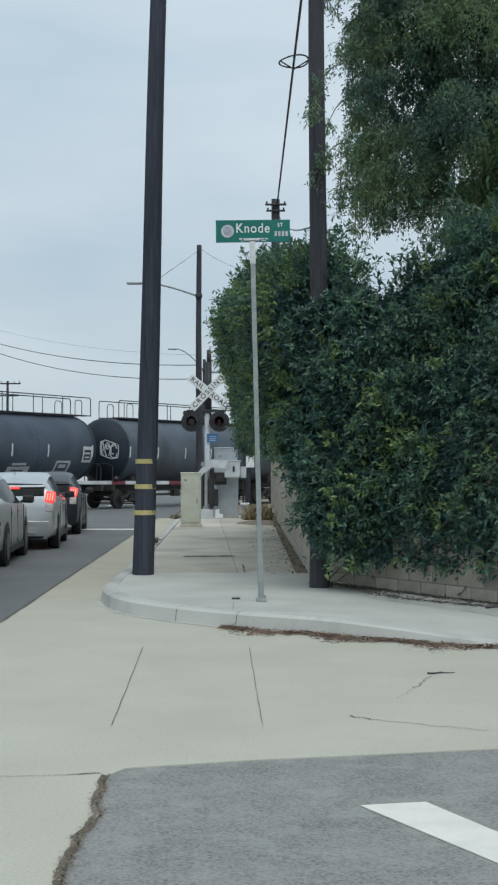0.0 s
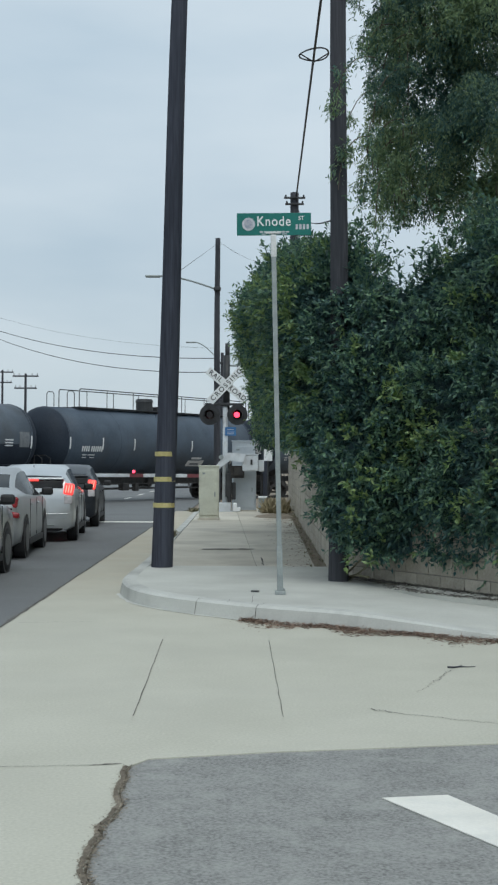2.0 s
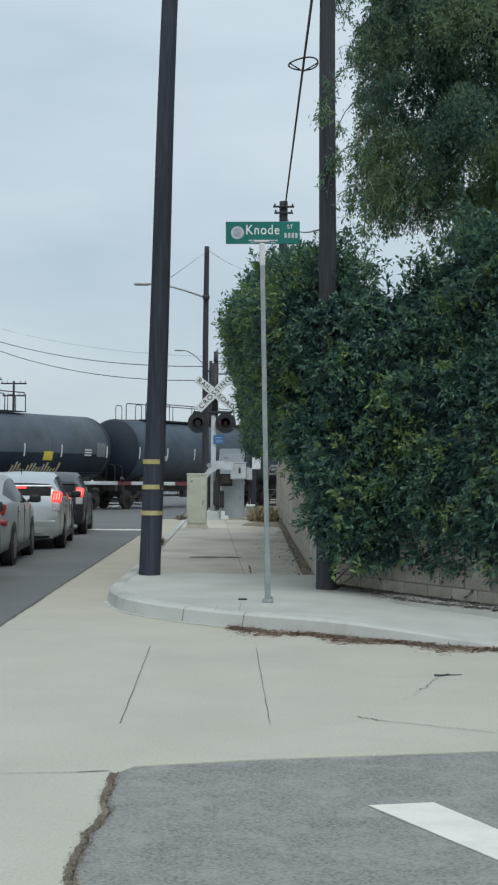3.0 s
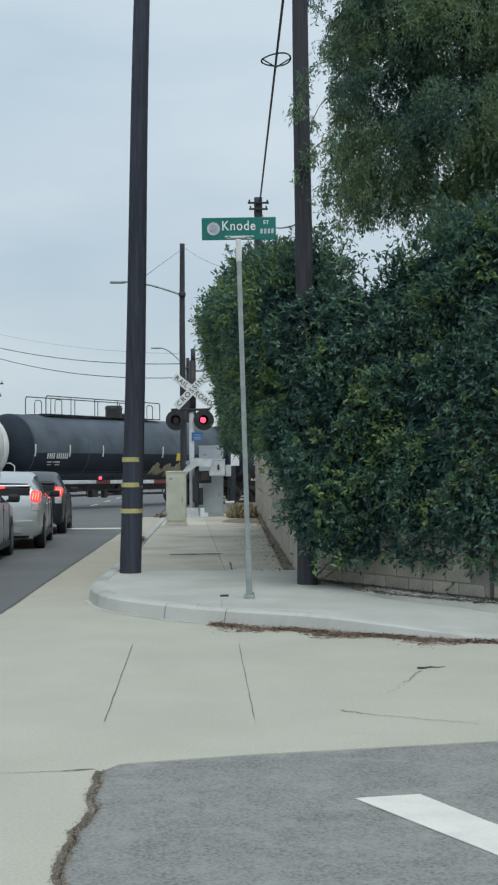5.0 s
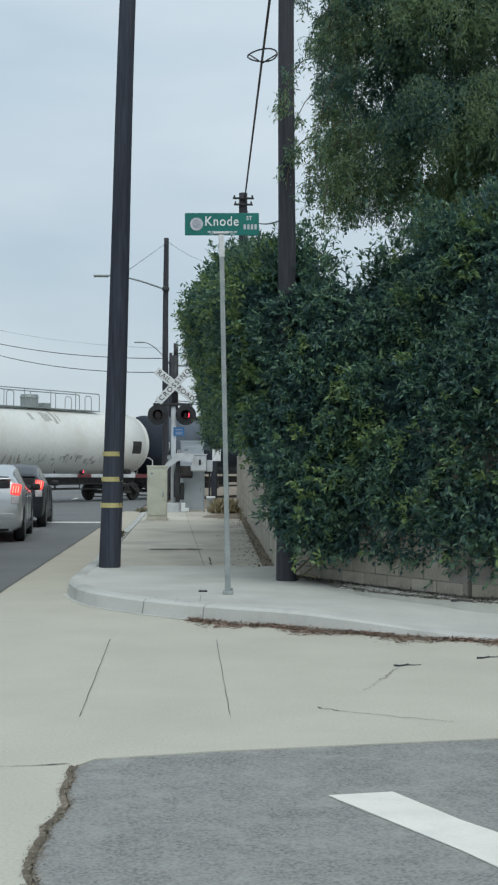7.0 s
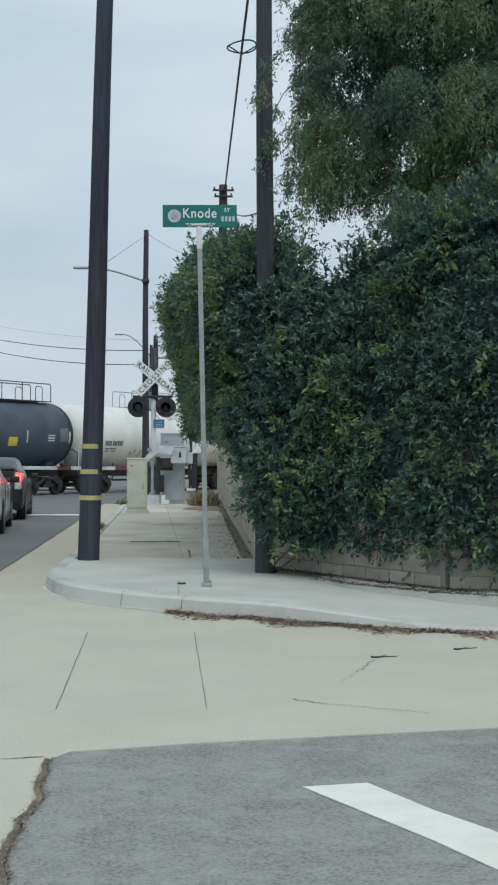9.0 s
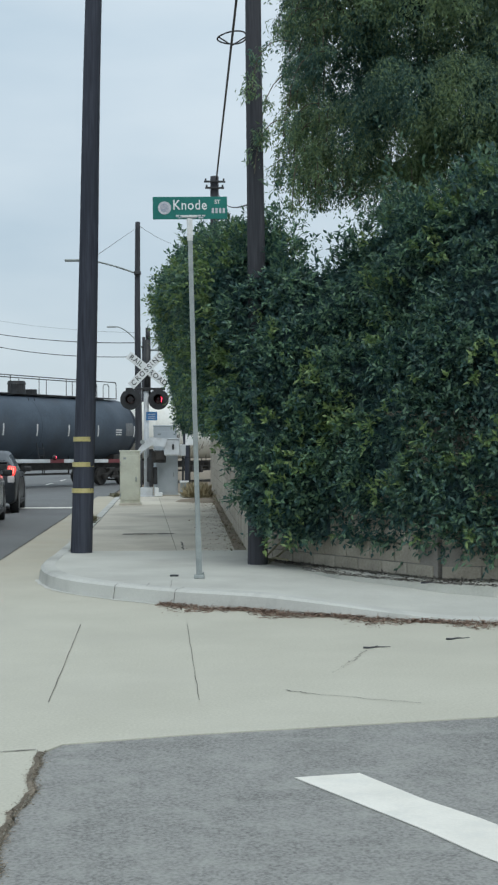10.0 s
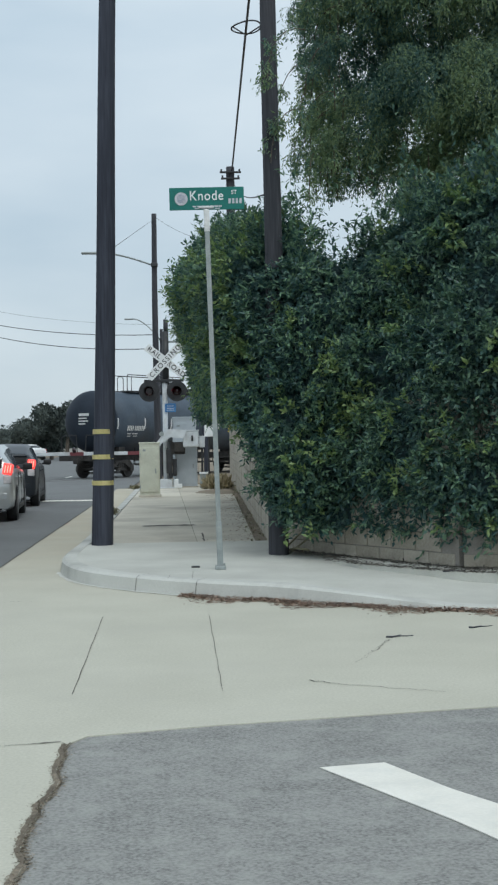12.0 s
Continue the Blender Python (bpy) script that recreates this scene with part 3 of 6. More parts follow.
# plan of the hedge's face, and how far it draws back at each height: (x, y, top, ((height, set-back), ...))
STREET = ((1.95, 0.75), (2.15, 0.20), (2.6, 0.02), (3.4, -0.02), (3.9, -0.26), (4.4, 0.08))
TURN = ((1.72, 0.70), (2.0, 0.25), (2.5, 0.05), (3.0, 0.0), (3.5, -0.05), (3.8, 0.08))
CORNER = ((0.66, 0.30), (1.1, 0.12), (1.5, 0.02), (2.3, 0.0), (3.0, 0.02), (3.6, 0.1))
FRONT = ((0.40, 0.16), (0.8, 0.02), (1.6, -0.04), (2.3, 0.0), (2.7, 0.05), (2.95, 0.14))
HOLLOW = ((0.40, 0.16), (0.8, 0.02), (1.4, 0.02), (2.0, 0.20), (2.6, 0.34), (2.9, 0.40))
HEDGE_FACE = [(-0.20, 28.0, 5.1, STREET), (-0.19, 24.0, 4.9, STREET), (-0.13, 21.0, 4.72, STREET), (-0.10, 18.9, 4.5, STREET), (-0.06, 17.2, 4.22, TURN),
              (0.15, 16.0, 4.12, TURN), (0.46, 15.02, 3.92, CORNER), (0.82, 14.52, 3.78, FRONT), (1.22, 14.26, 3.76, HOLLOW), (1.62, 13.92, 3.97, HOLLOW), (2.02, 13.46, 4.04, FRONT),
              (2.42, 12.92, 4.05, FRONT), (3.0, 12.58, 4.36, FRONT), (3.8, 12.38, 4.45, FRONT), (4.8, 12.24, 4.5, FRONT), (7.4, 12.1, 4.5, FRONT)]


def hedge_surface(nu=150, nv=72):
    """Rows of points up the face of the hedge and over its top."""
    line = np.array([h[:2] for h in HEDGE_FACE])
    seg = np.linalg.norm(np.diff(line, axis=0), axis=1)
    run = np.concatenate([[0], np.cumsum(seg)])
    u = np.linspace(0, run[-1], nu)
    xy = np.stack([np.interp(u, run, line[:, 0]), np.interp(u, run, line[:, 1])], axis=1)
    for k in range(3):
        xy[1:-1] = 0.25 * xy[:-2] + 0.5 * xy[1:-1] + 0.25 * xy[2:]
    tan = unit(np.gradient(xy, axis=0))
    inward = np.stack([-tan[:, 1], tan[:, 0]], axis=1)
    v = np.linspace(0, 1, nv)
    front = v < 0.72
    grid_z, grid_d = np.zeros((len(HEDGE_FACE), nv)), np.zeros((len(HEDGE_FACE), nv))
    for k, (x, y, top, prof) in enumerate(HEDGE_FACE):
        hs = [p[0] for p in prof] + [top - 0.10, top]
        ds = [p[1] for p in prof] + [prof[-1][1] + 0.18, prof[-1][1] + 0.42]
        if hs[-2] <= hs[-3]:
            hs[-3] = hs[-2] - 0.05
        z = hs[0] + (top - hs[0]) * v[front] / v[front][-1]
        w = (v[~front] - 0.72) / 0.28
        grid_z[k] = np.concatenate([z, top + 0.08 * np.sin(w * math.pi) - 0.9 * w ** 2])
        grid_d[k] = np.concatenate([np.interp(z, hs, ds), ds[-1] + (1.2 if prof is STREET else 0.65) * w])
    Z = np.stack([np.interp(u, run, grid_z[:, j]) for j in range(nv)], axis=1)
    D = np.stack([np.interp(u, run, grid_d[:, j]) for j in range(nv)], axis=1)
    pts = np.concatenate([xy[:, None, :] + inward[:, None, :] * D[:, :, None], Z[:, :, None]], axis=2)
    nrm = unit(np.cross(np.gradient(pts, axis=0), np.gradient(pts, axis=1)))
    flat = pts.reshape(-1, 3)
    bulge = 0.19 * lattice_noise(flat, 0.75, 1) + 0.13 * lattice_noise(flat, 0.34, 2)
    return (flat + nrm.reshape(-1, 3) * bulge[:, None]).reshape(pts.shape), nrm


def hedge(rng):
    h = thing("hedge", pose(0, 0, 0), "tall dense dark-green hedge spilling over a block wall", "hedge")
    S, N = hedge_surface()
    nu, nv = S.shape[:2]
    # dark sheet set behind the leaves, painting the shade between them
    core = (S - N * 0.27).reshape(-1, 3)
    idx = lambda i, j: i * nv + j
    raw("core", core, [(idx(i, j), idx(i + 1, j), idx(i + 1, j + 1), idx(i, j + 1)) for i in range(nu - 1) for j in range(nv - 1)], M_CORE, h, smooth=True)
    cell = np.linalg.norm(np.cross(S[1:, :-1] - S[:-1, :-1], S[:-1, 1:] - S[:-1, :-1]), axis=2).ravel()

    def pick(n):
        c = rng.choice(len(cell), n, p=cell / cell.sum())
        i, j = c // (nv - 1), c % (nv - 1)
        a, b = rng.random((n, 1)), rng.random((n, 1))
        return S[i, j] * (1 - a) * (1 - b) + S[i + 1, j] * a * (1 - b) + S[i, j + 1] * (1 - a) * b + S[i + 1, j + 1] * a * b, N[i, j]

    def shoots(p, n, reach, k, upward, leaf, mat, name, label="", spread=0.8):
        """Leafy shoots that grow out of the hedge, leaves set round each one."""
        g = unit(n * 0.7 + np.array([0, 0, 1.0]) * upward + rng.normal(size=p.shape) * 0.38)
        t = (np.arange(k)[None, :, None] + rng.random((len(p), k, 1))) / k
        ln = reach * rng.uniform(0.55, 1.3, (len(p), 1, 1))
        c = p[:, None, :] + g[:, None, :] * t * ln + np.array([0, 0, -0.28]) * ln * t ** 2
        e = unit(g[:, None, :] * 0.45 + rng.normal(size=c.shape) * spread * 0.75 + n[:, None, :] * 0.25 + np.array([0, 0, -0.22]))
        up = unit(n[:, None, :] * 0.5 + rng.normal(size=c.shape) * 0.4 + np.array([0, 0, 0.8]))
        o = leaf_mesh(name, c.reshape(-1, 3), e.reshape(-1, 3), up.reshape(-1, 3), leaf[0], leaf[1], mat, h)
        return tagged(o, label, kind="stuff")
    # darkened inner leaves close the gaps; their shade is put into the colour
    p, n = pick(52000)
    shoots(p - n * rng.uniform(0.16, 0.26, (len(p), 1)), n, 0.14, 4, 0.0, (0.075, 0.036), M_LEAF_SHADE, "inner_leafage")
    # the outer shoots stand in tufts with hollows between
    p, n = pick(24000)
    tuft = lattice_noise(p, 0.22, 5) + 0.8 * lattice_noise(p, 0.5, 6)
    keep = rng.random(len(p)) < np.clip(0.56 + 0.85 * tuft, 0.05, 1.0)
    p, n, tuft = p[keep], n[keep], tuft[keep]
    shoots(p - n * (0.16 - 0.10 * np.clip(tuft, -1, 1))[:, None], n, 0.26, 15, 0.35, (0.074, 0.031), M_LEAF, "leafage")
    # pale young tips, in patches; more on the street face to paint its skylight
    p, n = pick(9000)
    young = lattice_noise(p, 0.20, 8) + 0.45 * lattice_noise(p, 0.8, 9) + 0.28 * (p[:, 0] > 1.9) + 0.80 * (p[:, 1] > 15.4) + 0.25 * ((p[:, 2] < 1.7) & (p[:, 0] < 1.5)) - 0.25 * (p[:, 2] > 3.0)
    sel = young > 0.55
    shoots(p[sel] - n[sel] * 0.02, n[sel], 0.20, 10, 0.6, (0.078, 0.034), M_LEAF_PALE, "new_leaves", "pale yellow-green leaves, young growth and painted skylight")
    # thin shoots against the sky along the crest
    p, n = pick(9000)
    high = (n[:, 2] > 0.6) & (rng.random(len(p)) < 0.5)
    shoots(p[high], n[high], 0.36, 14, 1.0, (0.082, 0.033), M_LEAF, "crest_foliage", spread=0.9)
    p, n = pick(8000)
    high = (n[:, 2] > 0.6) & (p[:, 0] > 1.0) & (rng.random(len(p)) < 0.6)
    shoots(p[high], n[high], 0.48, 13, 1.6, (0.090, 0.036), M_LEAF, "crest_growth", spread=1.0)
    # a few long sparse shoots rise where the crest dips
    p, n = pick(60000)
    dip = np.flatnonzero((n[:, 2] > 0.5) & (p[:, 0] > 0.95) & (p[:, 0] < 3.0))[:150]
    shoots(p[dip], n[dip], 1.15, 20, 3.2, (0.088, 0.036), M_LEAF, "sparse_growth", spread=1.1)
    return h


CROWN = ((2.3, 16.9, 7.25, .56), (2.1, 17.1, 7.85, .44), (2.75, 17.0, 4.98, .32), (3.2, 16.9, 4.78, .45), (3.9, 16.7, 4.6, .6), (2.85, 16.9, 7.35, .68), (2.4, 17.2, 8.3, .74), (3.6, 17.1, 7.5, .85), (3.4, 17.3, 8.6, 1.0),
         (2.14, 16.7, 5.72, .30), (2.46, 16.6, 5.92, .44), (2.95, 16.55, 6.0, .56), (3.55, 16.6, 5.9, .64), (4.3, 16.7, 6.0, .85),
         (2.95, 17.3, 5.22, .24), (3.45, 16.8, 5.25, .40), (4.1, 16.8, 5.0, .6), (2.15, 17.6, 6.35, .30), (2.3, 17.7, 6.6, .5), (2.8, 17.7, 6.5, .52),
         (5.0, 17.0, 7.0, 1.2), (5.2, 17.0, 5.5, 1.0), (4.8, 17.4, 8.6, 1.3), (3.0, 17.5, 9.9, 1.2), (4.6, 17.8, 10.4, 1.4), (1.9, 17.4, 9.2, .7))
# the shaded inside of the crown, behind its billows
CROWN_BACK = tuple((x + 0.12 * (k % 2), 17.9, z, 0.62) for k, z in enumerate((5.75, 6.4, 7.1, 7.8, 8.5)) for x in (2.15, 2.85, 3.6, 4.4, 5.2))


def overhanging_tree(rng):
    t = thing("tree", pose(5.2, 19.0, 0.1), "large drooping green tree behind the hedge", "tree")
    inv = np.array([5.2, 19.0, 0.1])
    bm = B()
    rod(bm, (0, 0, -0.1), (-0.1, -0.1, 3.2), 0.34, 0.27, 14)
    rod(bm, (-0.1, -0.1, 3.1), (-0.5, -0.5, 6.6), 0.27, 0.16, 12)
    part("trunk", bm, M_BARK, t, smooth=True)
    for tip in ((-3.2, -1.8, 7.3), (-2.5, -2.2, 5.6), (-0.6, -2.0, 7.4), (1.0, -2.0, 6.2), (-2.8, -1.6, 8.6), (-1.0, 0.4, 9.8), (1.0, -0.8, 7.6)):
        bm = B()
        a = Vector((-0.3, -0.3, 4.6))
        mid = (a + Vector(tip)) / 2 + Vector((0, 0, 0.5))
        rod(bm, a, mid, 0.12, 0.07, 9)
        rod(bm, mid, tip, 0.07, 0.02, 9)
        part("limb", bm, M_BARK, t, smooth=True)
    C = np.array([c[:3] for c in CROWN + CROWN_BACK]) - inv
    R = np.array([c[3] for c in CROWN + CROWN_BACK])
    cs, ds, us = [], [], []

    def strands(p, n, n_leaf, drop, out, scatter):
        """Hanging twigs: each leaves the billow outward and then droops."""
        m = len(p)
        u = (np.arange(n_leaf)[None, :, None] + rng.random((m, n_leaf, 1))) / n_leaf
        ln = drop * rng.uniform(0.5, 1.3, (m, 1, 1))
        side = unit(n * np.array([1, 1, 0.25]) + rng.normal(size=n.shape) * 0.35)
        c = p[:, None, :] + side[:, None, :] * out * np.sqrt(u) + np.array([0, 0, -1.0]) * ln * u ** 1.5 + rng.normal(size=(m, n_leaf, 3)) * scatter
        e = unit(side[:, None, :] * 0.4 * (1 - u) + rng.normal(size=c.shape) * 0.42 + np.array([0, 0, -0.6]))
        up = unit(n[:, None, :] + rng.normal(size=c.shape) * 0.35)
        cs.append(c.reshape(-1, 3))
        ds.append(e.reshape(-1, 3))
        us.append(up.reshape(-1, 3))
    k = rng.choice(len(R), 62000, p=R ** 2 / (R ** 2).sum())
    v = unit(rng.normal(size=(len(k), 3)))
    v[:, 1] = -np.abs(v[:, 1]) * np.where(rng.random(len(v)) < 0.85, 1, -1)
    p = C[k] + v * R[k][:, None] * np.array([1.05, 0.9, 0.85])
    # ragged billows: the skin swells and tears
    p += v * (0.16 * lattice_noise(p, 0.30, 11) + 0.10 * lattice_noise(p, 0.13, 12))[:, None]
    keep = np.ones(len(p), bool)
    for c, r in zip(C, R):
        keep &= ~((((p - c) / r) ** 2).sum(1) < 0.58)
    keep &= rng.random(len(p)) < np.clip(0.75 + 0.9 * lattice_noise(p, 0.22, 13), 0.12, 1)
    keep &= ((p + inv)[:, 0] < 5.6)
    strands(p[keep], v[keep], 15, 0.24, 0.13, 0.030)
    # shaded twigs inside
    k = rng.choice(len(R), 9000, p=R ** 3 / (R ** 3).sum())
    v = unit(rng.normal(size=(len(k), 3)))
    strands(C[k] + v * (R[k] * rng.random(len(k)) ** 0.4 * 0.85)[:, None], v, 12, 0.26, 0.12, 0.05)
    # dark balls added inside the larger billows to paint the crown's shade
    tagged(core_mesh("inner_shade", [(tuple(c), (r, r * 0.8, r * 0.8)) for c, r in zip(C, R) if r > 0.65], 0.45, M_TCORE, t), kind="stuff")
    # long drooping sprays at the street side and under the crown, leaves in tufts with sky between
    twigs = B()
    sprays = [(rng.uniform(1.45, 1.95), rng.uniform(16.4, 17.4), 5.45 + 3.9 * (q + rng.random()) / 60, rng.uniform(0.0, 0.55), rng.uniform(0.30, 0.80)) for q in range(60)]
    sprays += [(rng.uniform(1.3, 3.4), rng.uniform(16.4, 17.2), rng.uniform(5.1, 5.45), rng.uniform(-0.1, 0.15), rng.uniform(0.25, 0.75)) for q in range(26)]
    sprays += [(1.25, 14.95, 8.3, 0.5, 0.7), (1.2, 14.9, 6.2, 0.45, 0.6), (1.15, 14.95, 5.3, 0.36, 0.6), (0.62, 15.0, 7.55, 0.10, 0.4)]
    for x, y, z, reach, drop in sprays:
        a = np.array([x, y, z]) - inv
        far = rng.uniform(-0.2, 0.2)
        path = [a + np.array([-reach * math.sin(w * 1.5), far * w, 0.06 * math.sin(w * 3.1) - drop * w ** 1.8]) for w in np.linspace(0, 1, 7)]
        bent(twigs, [tuple(q) for q in path], 0.006, 4)
        m = int(3 + 6 * drop)
        w = rng.random(m) ** 0.8 * 6
        i = np.minimum(w.astype(int), 5)
        P = np.array(path)
        base = P[i] + (P[i + 1] - P[i]) * (w - i)[:, None]
        base = np.repeat(base, 8, axis=0) + rng.normal(size=(8 * m, 3)) * 0.040
        nn = unit(np.array([-0.4, -0.3, 0.2]) + rng.normal(size=base.shape) * 0.6)
        strands(base, nn, 7, 0.12, 0.09, 0.022)
    tagged(part("twig_growth", twigs, M_BARK, t), kind="stuff")
    tagged(leaf_mesh("crown", np.concatenate(cs), np.concatenate(ds), np.concatenate(us), 0.064, 0.020, M_TLEAF, t), kind="stuff")
    return t


# ---- street furniture ----
def utility_pole(base, top, r0, r1, mat, label, bands=()):
    b, tp = Vector(base), Vector(top)
    pole = thing("utility_pole", Matrix.Translation(b), label, "utility pole")
    bm = B()
    d = tp - b
    seg, n = 18, 40
    rings = []
    for i in range(n + 1):
        u = i / n
        r = r0 + (r1 - r0) * u
        c = d * u + Vector((0.012 * math.sin(u * 7), 0, 0))
        rings.append([bm.verts.new((c.x + r * (1 + 0.03 * noise.noise((k, u * 3, 1))) * math.cos(2 * math.pi * k / seg), c.y + r * math.sin(2 * math.pi * k / seg), c.z - (0.1 if i == 0 else 0))) for k in range(seg)])
    for p, q in zip(rings[:-1], rings[1:]):
        for k in range(seg):
            bm.faces.new((p[k], p[(k + 1) % seg], q[(k + 1) % seg], q[k]))
    bm.faces.new(rings[-1])
    part("shaft", bm, mat, pole, smooth=True)
    for h in bands:
        u = h / d.z
        r = r0 + (r1 - r0) * u + 0.006
        c = d * u
        bm = B()
        rod(bm, c - Vector((0, 0, 0.03)), c + Vector((0, 0, 0.03)), r, r, 20)
        part("band", bm, M_BAND, pole, "yellow reflective band")
    return pole


def street_sign():
    s = thing("street_sign", pose(0.123, 13.52, 0.152), "green street name sign on a galvanized post", "street sign")
    lean = math.degrees(math.atan2(-0.09, 3.75))
    bm = box(B(), (0, 0, 0.02), (0.11, 0.11, 0.04), 0.008)
    rod(bm, (0.04, 0.04, 0.02), (0.04, 0.04, 0.06), 0.01)
    part("base_plate", bm, M_GALV, s)
    tilt = Matrix.Rotation(radians(lean), 4, "Y")
    bm = box(B(), (0, 0, 1.87), (0.052, 0.052, 3.4), 0.008)
    box(bm, (0, 0, 0.25), (0.062, 0.062, 0.5), 0.006)
    for k in range(46):
        box(bm, (0, -0.027, 0.6 + k * 0.06), (0.011, 0.003, 0.011))
    post = part("post", bm, M_GALV, s)
    post.matrix_basis = tilt
    bm = box(B(), (0, 0, 3.63), (0.060, 0.056, 0.24), 0.012)
    box(bm, (0, 0, 3.77), (0.16, 0.05, 0.02), 0.006)
    clamp = part("bracket", bm, M_STRIP, s, "pale cast bracket")
    clamp.matrix_basis = tilt
    bm = box(B(), (0, 0, 0), (0.775, 0.012, 0.235), 0.004)
    blade = part("blade", bm, M_GREEN, s, "green blade with white lettering")
    blade.matrix_basis = Matrix.Translation((-0.085, 0, 3.86)) @ Matrix.Rotation(radians(-0.6), 4, "Y")
    face = lambda x, z: pose(x, -0.008, z, 90, 0, 0)
    writing("lettering", "Knode", 0.142, M_WHITE, face(-0.002, 0.026) @ Matrix.Diagonal((0.86, 1.0, 1.0, 1.0)), blade, spacing=1.12)
    writing("lettering", "ST", 0.058, M_WHITE, face(0.285, 0.06), blade)
    for x, w, z, h in [(0.238 + 0.038 * k, 0.024, -0.030, 0.052) for k in range(4)] + [(-0.13 + 0.045 * k, 0.036, -0.082, 0.016) for k in range(7)] + [(-0.10 + 0.07 * k, 0.055, -0.104, 0.008) for k in range(4)]:
        part("bar", box(B(), (x, -0.007, z), (w, 0.003, h)), M_SEAL, blade)
    bm = B()
    rod(bm, (-0.265, -0.006, 0.0), (-0.265, -0.010, 0.0), 0.068, seg=28)
    seal = part("seal", bm, M_SEAL, blade, "faded round seal")
    bm = B()
    rod(bm, (-0.265, -0.010, 0.0), (-0.265, -0.012, 0.0), 0.045, seg=24)
    part("seal_centre", bm, M_BLUEGREY, seal)
    return s


# ---- railway ----
TRACK = Matrix.Translation((-7.55, 63.3, -0.30)) @ Matrix.Rotation(radians(58.0), 4, "Z")
SPEED = 6.05
TRAIN = []
WHEELS = []


def tank_car(s0, cyl, mat, label, rails="full", rail_end=0.35, rail_start=0.35, platform=(0.30, 0.70), marks=True, placard=None, graffiti=False, extra=False, head_marks=False, band=False, w_r=1.565):
    car = thing("tank_car", TRACK @ Matrix.Translation((s0, 0, 0)), label, "railway car", group="train of tank cars")
    zc = 2.87
    dome = 0.98
    cap = [(-dome * math.cos(a), w_r * math.sin(a)) for a in [radians(3 + 87 * i / 12) for i in range(13)]]
    bm = lathe(B(), [(cyl * k / 8, w_r) for k in range(9)], 56)
    bmesh.ops.translate(bm, vec=(0, 0, zc), verts=bm.verts[:])
    tank = part("tank", bm, mat, car, smooth=True)
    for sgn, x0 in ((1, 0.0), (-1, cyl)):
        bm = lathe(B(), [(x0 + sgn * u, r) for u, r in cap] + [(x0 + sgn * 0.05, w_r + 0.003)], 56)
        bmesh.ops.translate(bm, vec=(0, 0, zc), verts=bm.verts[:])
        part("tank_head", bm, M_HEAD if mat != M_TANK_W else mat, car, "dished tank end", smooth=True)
    for x in [cyl * k / 4 for k in (0, 1, 2, 3, 4)]:
        bm = lathe(B(), [(x - 0.02, w_r + 0.001), (x - 0.012, w_r + 0.007), (x + 0.012, w_r + 0.007), (x + 0.02, w_r + 0.001)], 56)
        bmesh.ops.translate(bm, vec=(0, 0, zc), verts=bm.verts[:])
        part("weld_band", bm, mat, tank, smooth=True)
    # brake gear hung under the belly
    bm = B()
    for y in (-0.75, 0.75):
        for z in (0.62, 0.86):
            rod(bm, (2.6, y, z), (cyl - 2.6, y, z), 0.03, seg=6)
        for k in range(6):
            x = 2.6 + (cyl - 5.2) * k / 5
            rod(bm, (x, y, 0.6), (x, y, 1.55), 0.025, seg=6)
    box(bm, (cyl * 0.33, -0.75, 0.72), (0.5, 0.3, 0.36), 0.03)
    box(bm, (cyl * 0.33 + 0.9, -0.75, 0.70), (0.25, 0.25, 0.4), 0.03)
    rod(bm, (cyl * 0.5, -0.4, 0.9), (cyl * 0.5, 0.4, 0.9), 0.22, seg=12)
    part("brake_gear", bm, M_TRUCK, car)
    # underframe
    bm = box(B(), (cyl / 2, 0, 1.02), (cyl + 2.2, 0.34, 0.3), 0.02)
    for x in (-0.95, cyl + 0.95):
        box(bm, (x, 0, 1.05), (0.18, 2.7, 0.32), 0.02)
    for x in (1.0, cyl - 1.0):
        box(bm, (x, 0, 1.36), (0.5, 2.2, 0.42), 0.03)
    part("underframe", bm, M_TRUCK, car)
    for x, sgn in ((-1.05, -1), (cyl + 1.05, 1)):
        bm = box(B(), (x + sgn * 0.1, 0, 0.88), (0.42, 0.16, 0.2), 0.03)
        box(bm, (x + sgn * 0.3, 0.03, 0.88), (0.16, 0.3, 0.28), 0.04)
        part("coupler", bm, M_TRUCK, car)
    # end handrails and ladders
    for x in (-0.95, cyl + 0.95):
        bm = B()
        for y in (-1.25, 1.25):
            bent(bm, [(x, y, 1.2), (x, y, 2.05), (x, y * 0.8, 2.18), (x, y * 0.25, 2.18), (x, y * 0.2, 1.2)], 0.025, 6)
        part("end_rail", bm, M_BLACK if mat != M_TANK_W else M_WHITE, car)
    if mat != M_TANK_W:
        for y0 in (-1.60, 1.60):
            bm = B()
            for dx in (-0.22, 0.22):
                rod(bm, (cyl / 2 + dx, y0, 1.1), (cyl / 2 + dx, y0 * 0.55, zc + 1.42), 0.02, seg=6)
            for k in range(9):
                u = k / 9
                y = y0 + (y0 * 0.55 - y0) * u
                rod(bm, (cyl / 2 - 0.22, y, 1.2 + u * 3.0), (cyl / 2 + 0.22, y, 1.2 + u * 3.0), 0.014, seg=6)
            part("ladder", bm, M_BLACK, car)
    # walkway and handrails on top
    top = zc + w_r
    x0, x1 = (rail_start, cyl - rail_end) if rails == "full" else (cyl * platform[0], cyl * platform[1])
    steel = M_BLACK if mat != M_TANK_W else M_GALV
    bm = box(B(), ((x0 + x1) / 2, 0.42, top + 0.03), (x1 - x0, 0.5, 0.04))
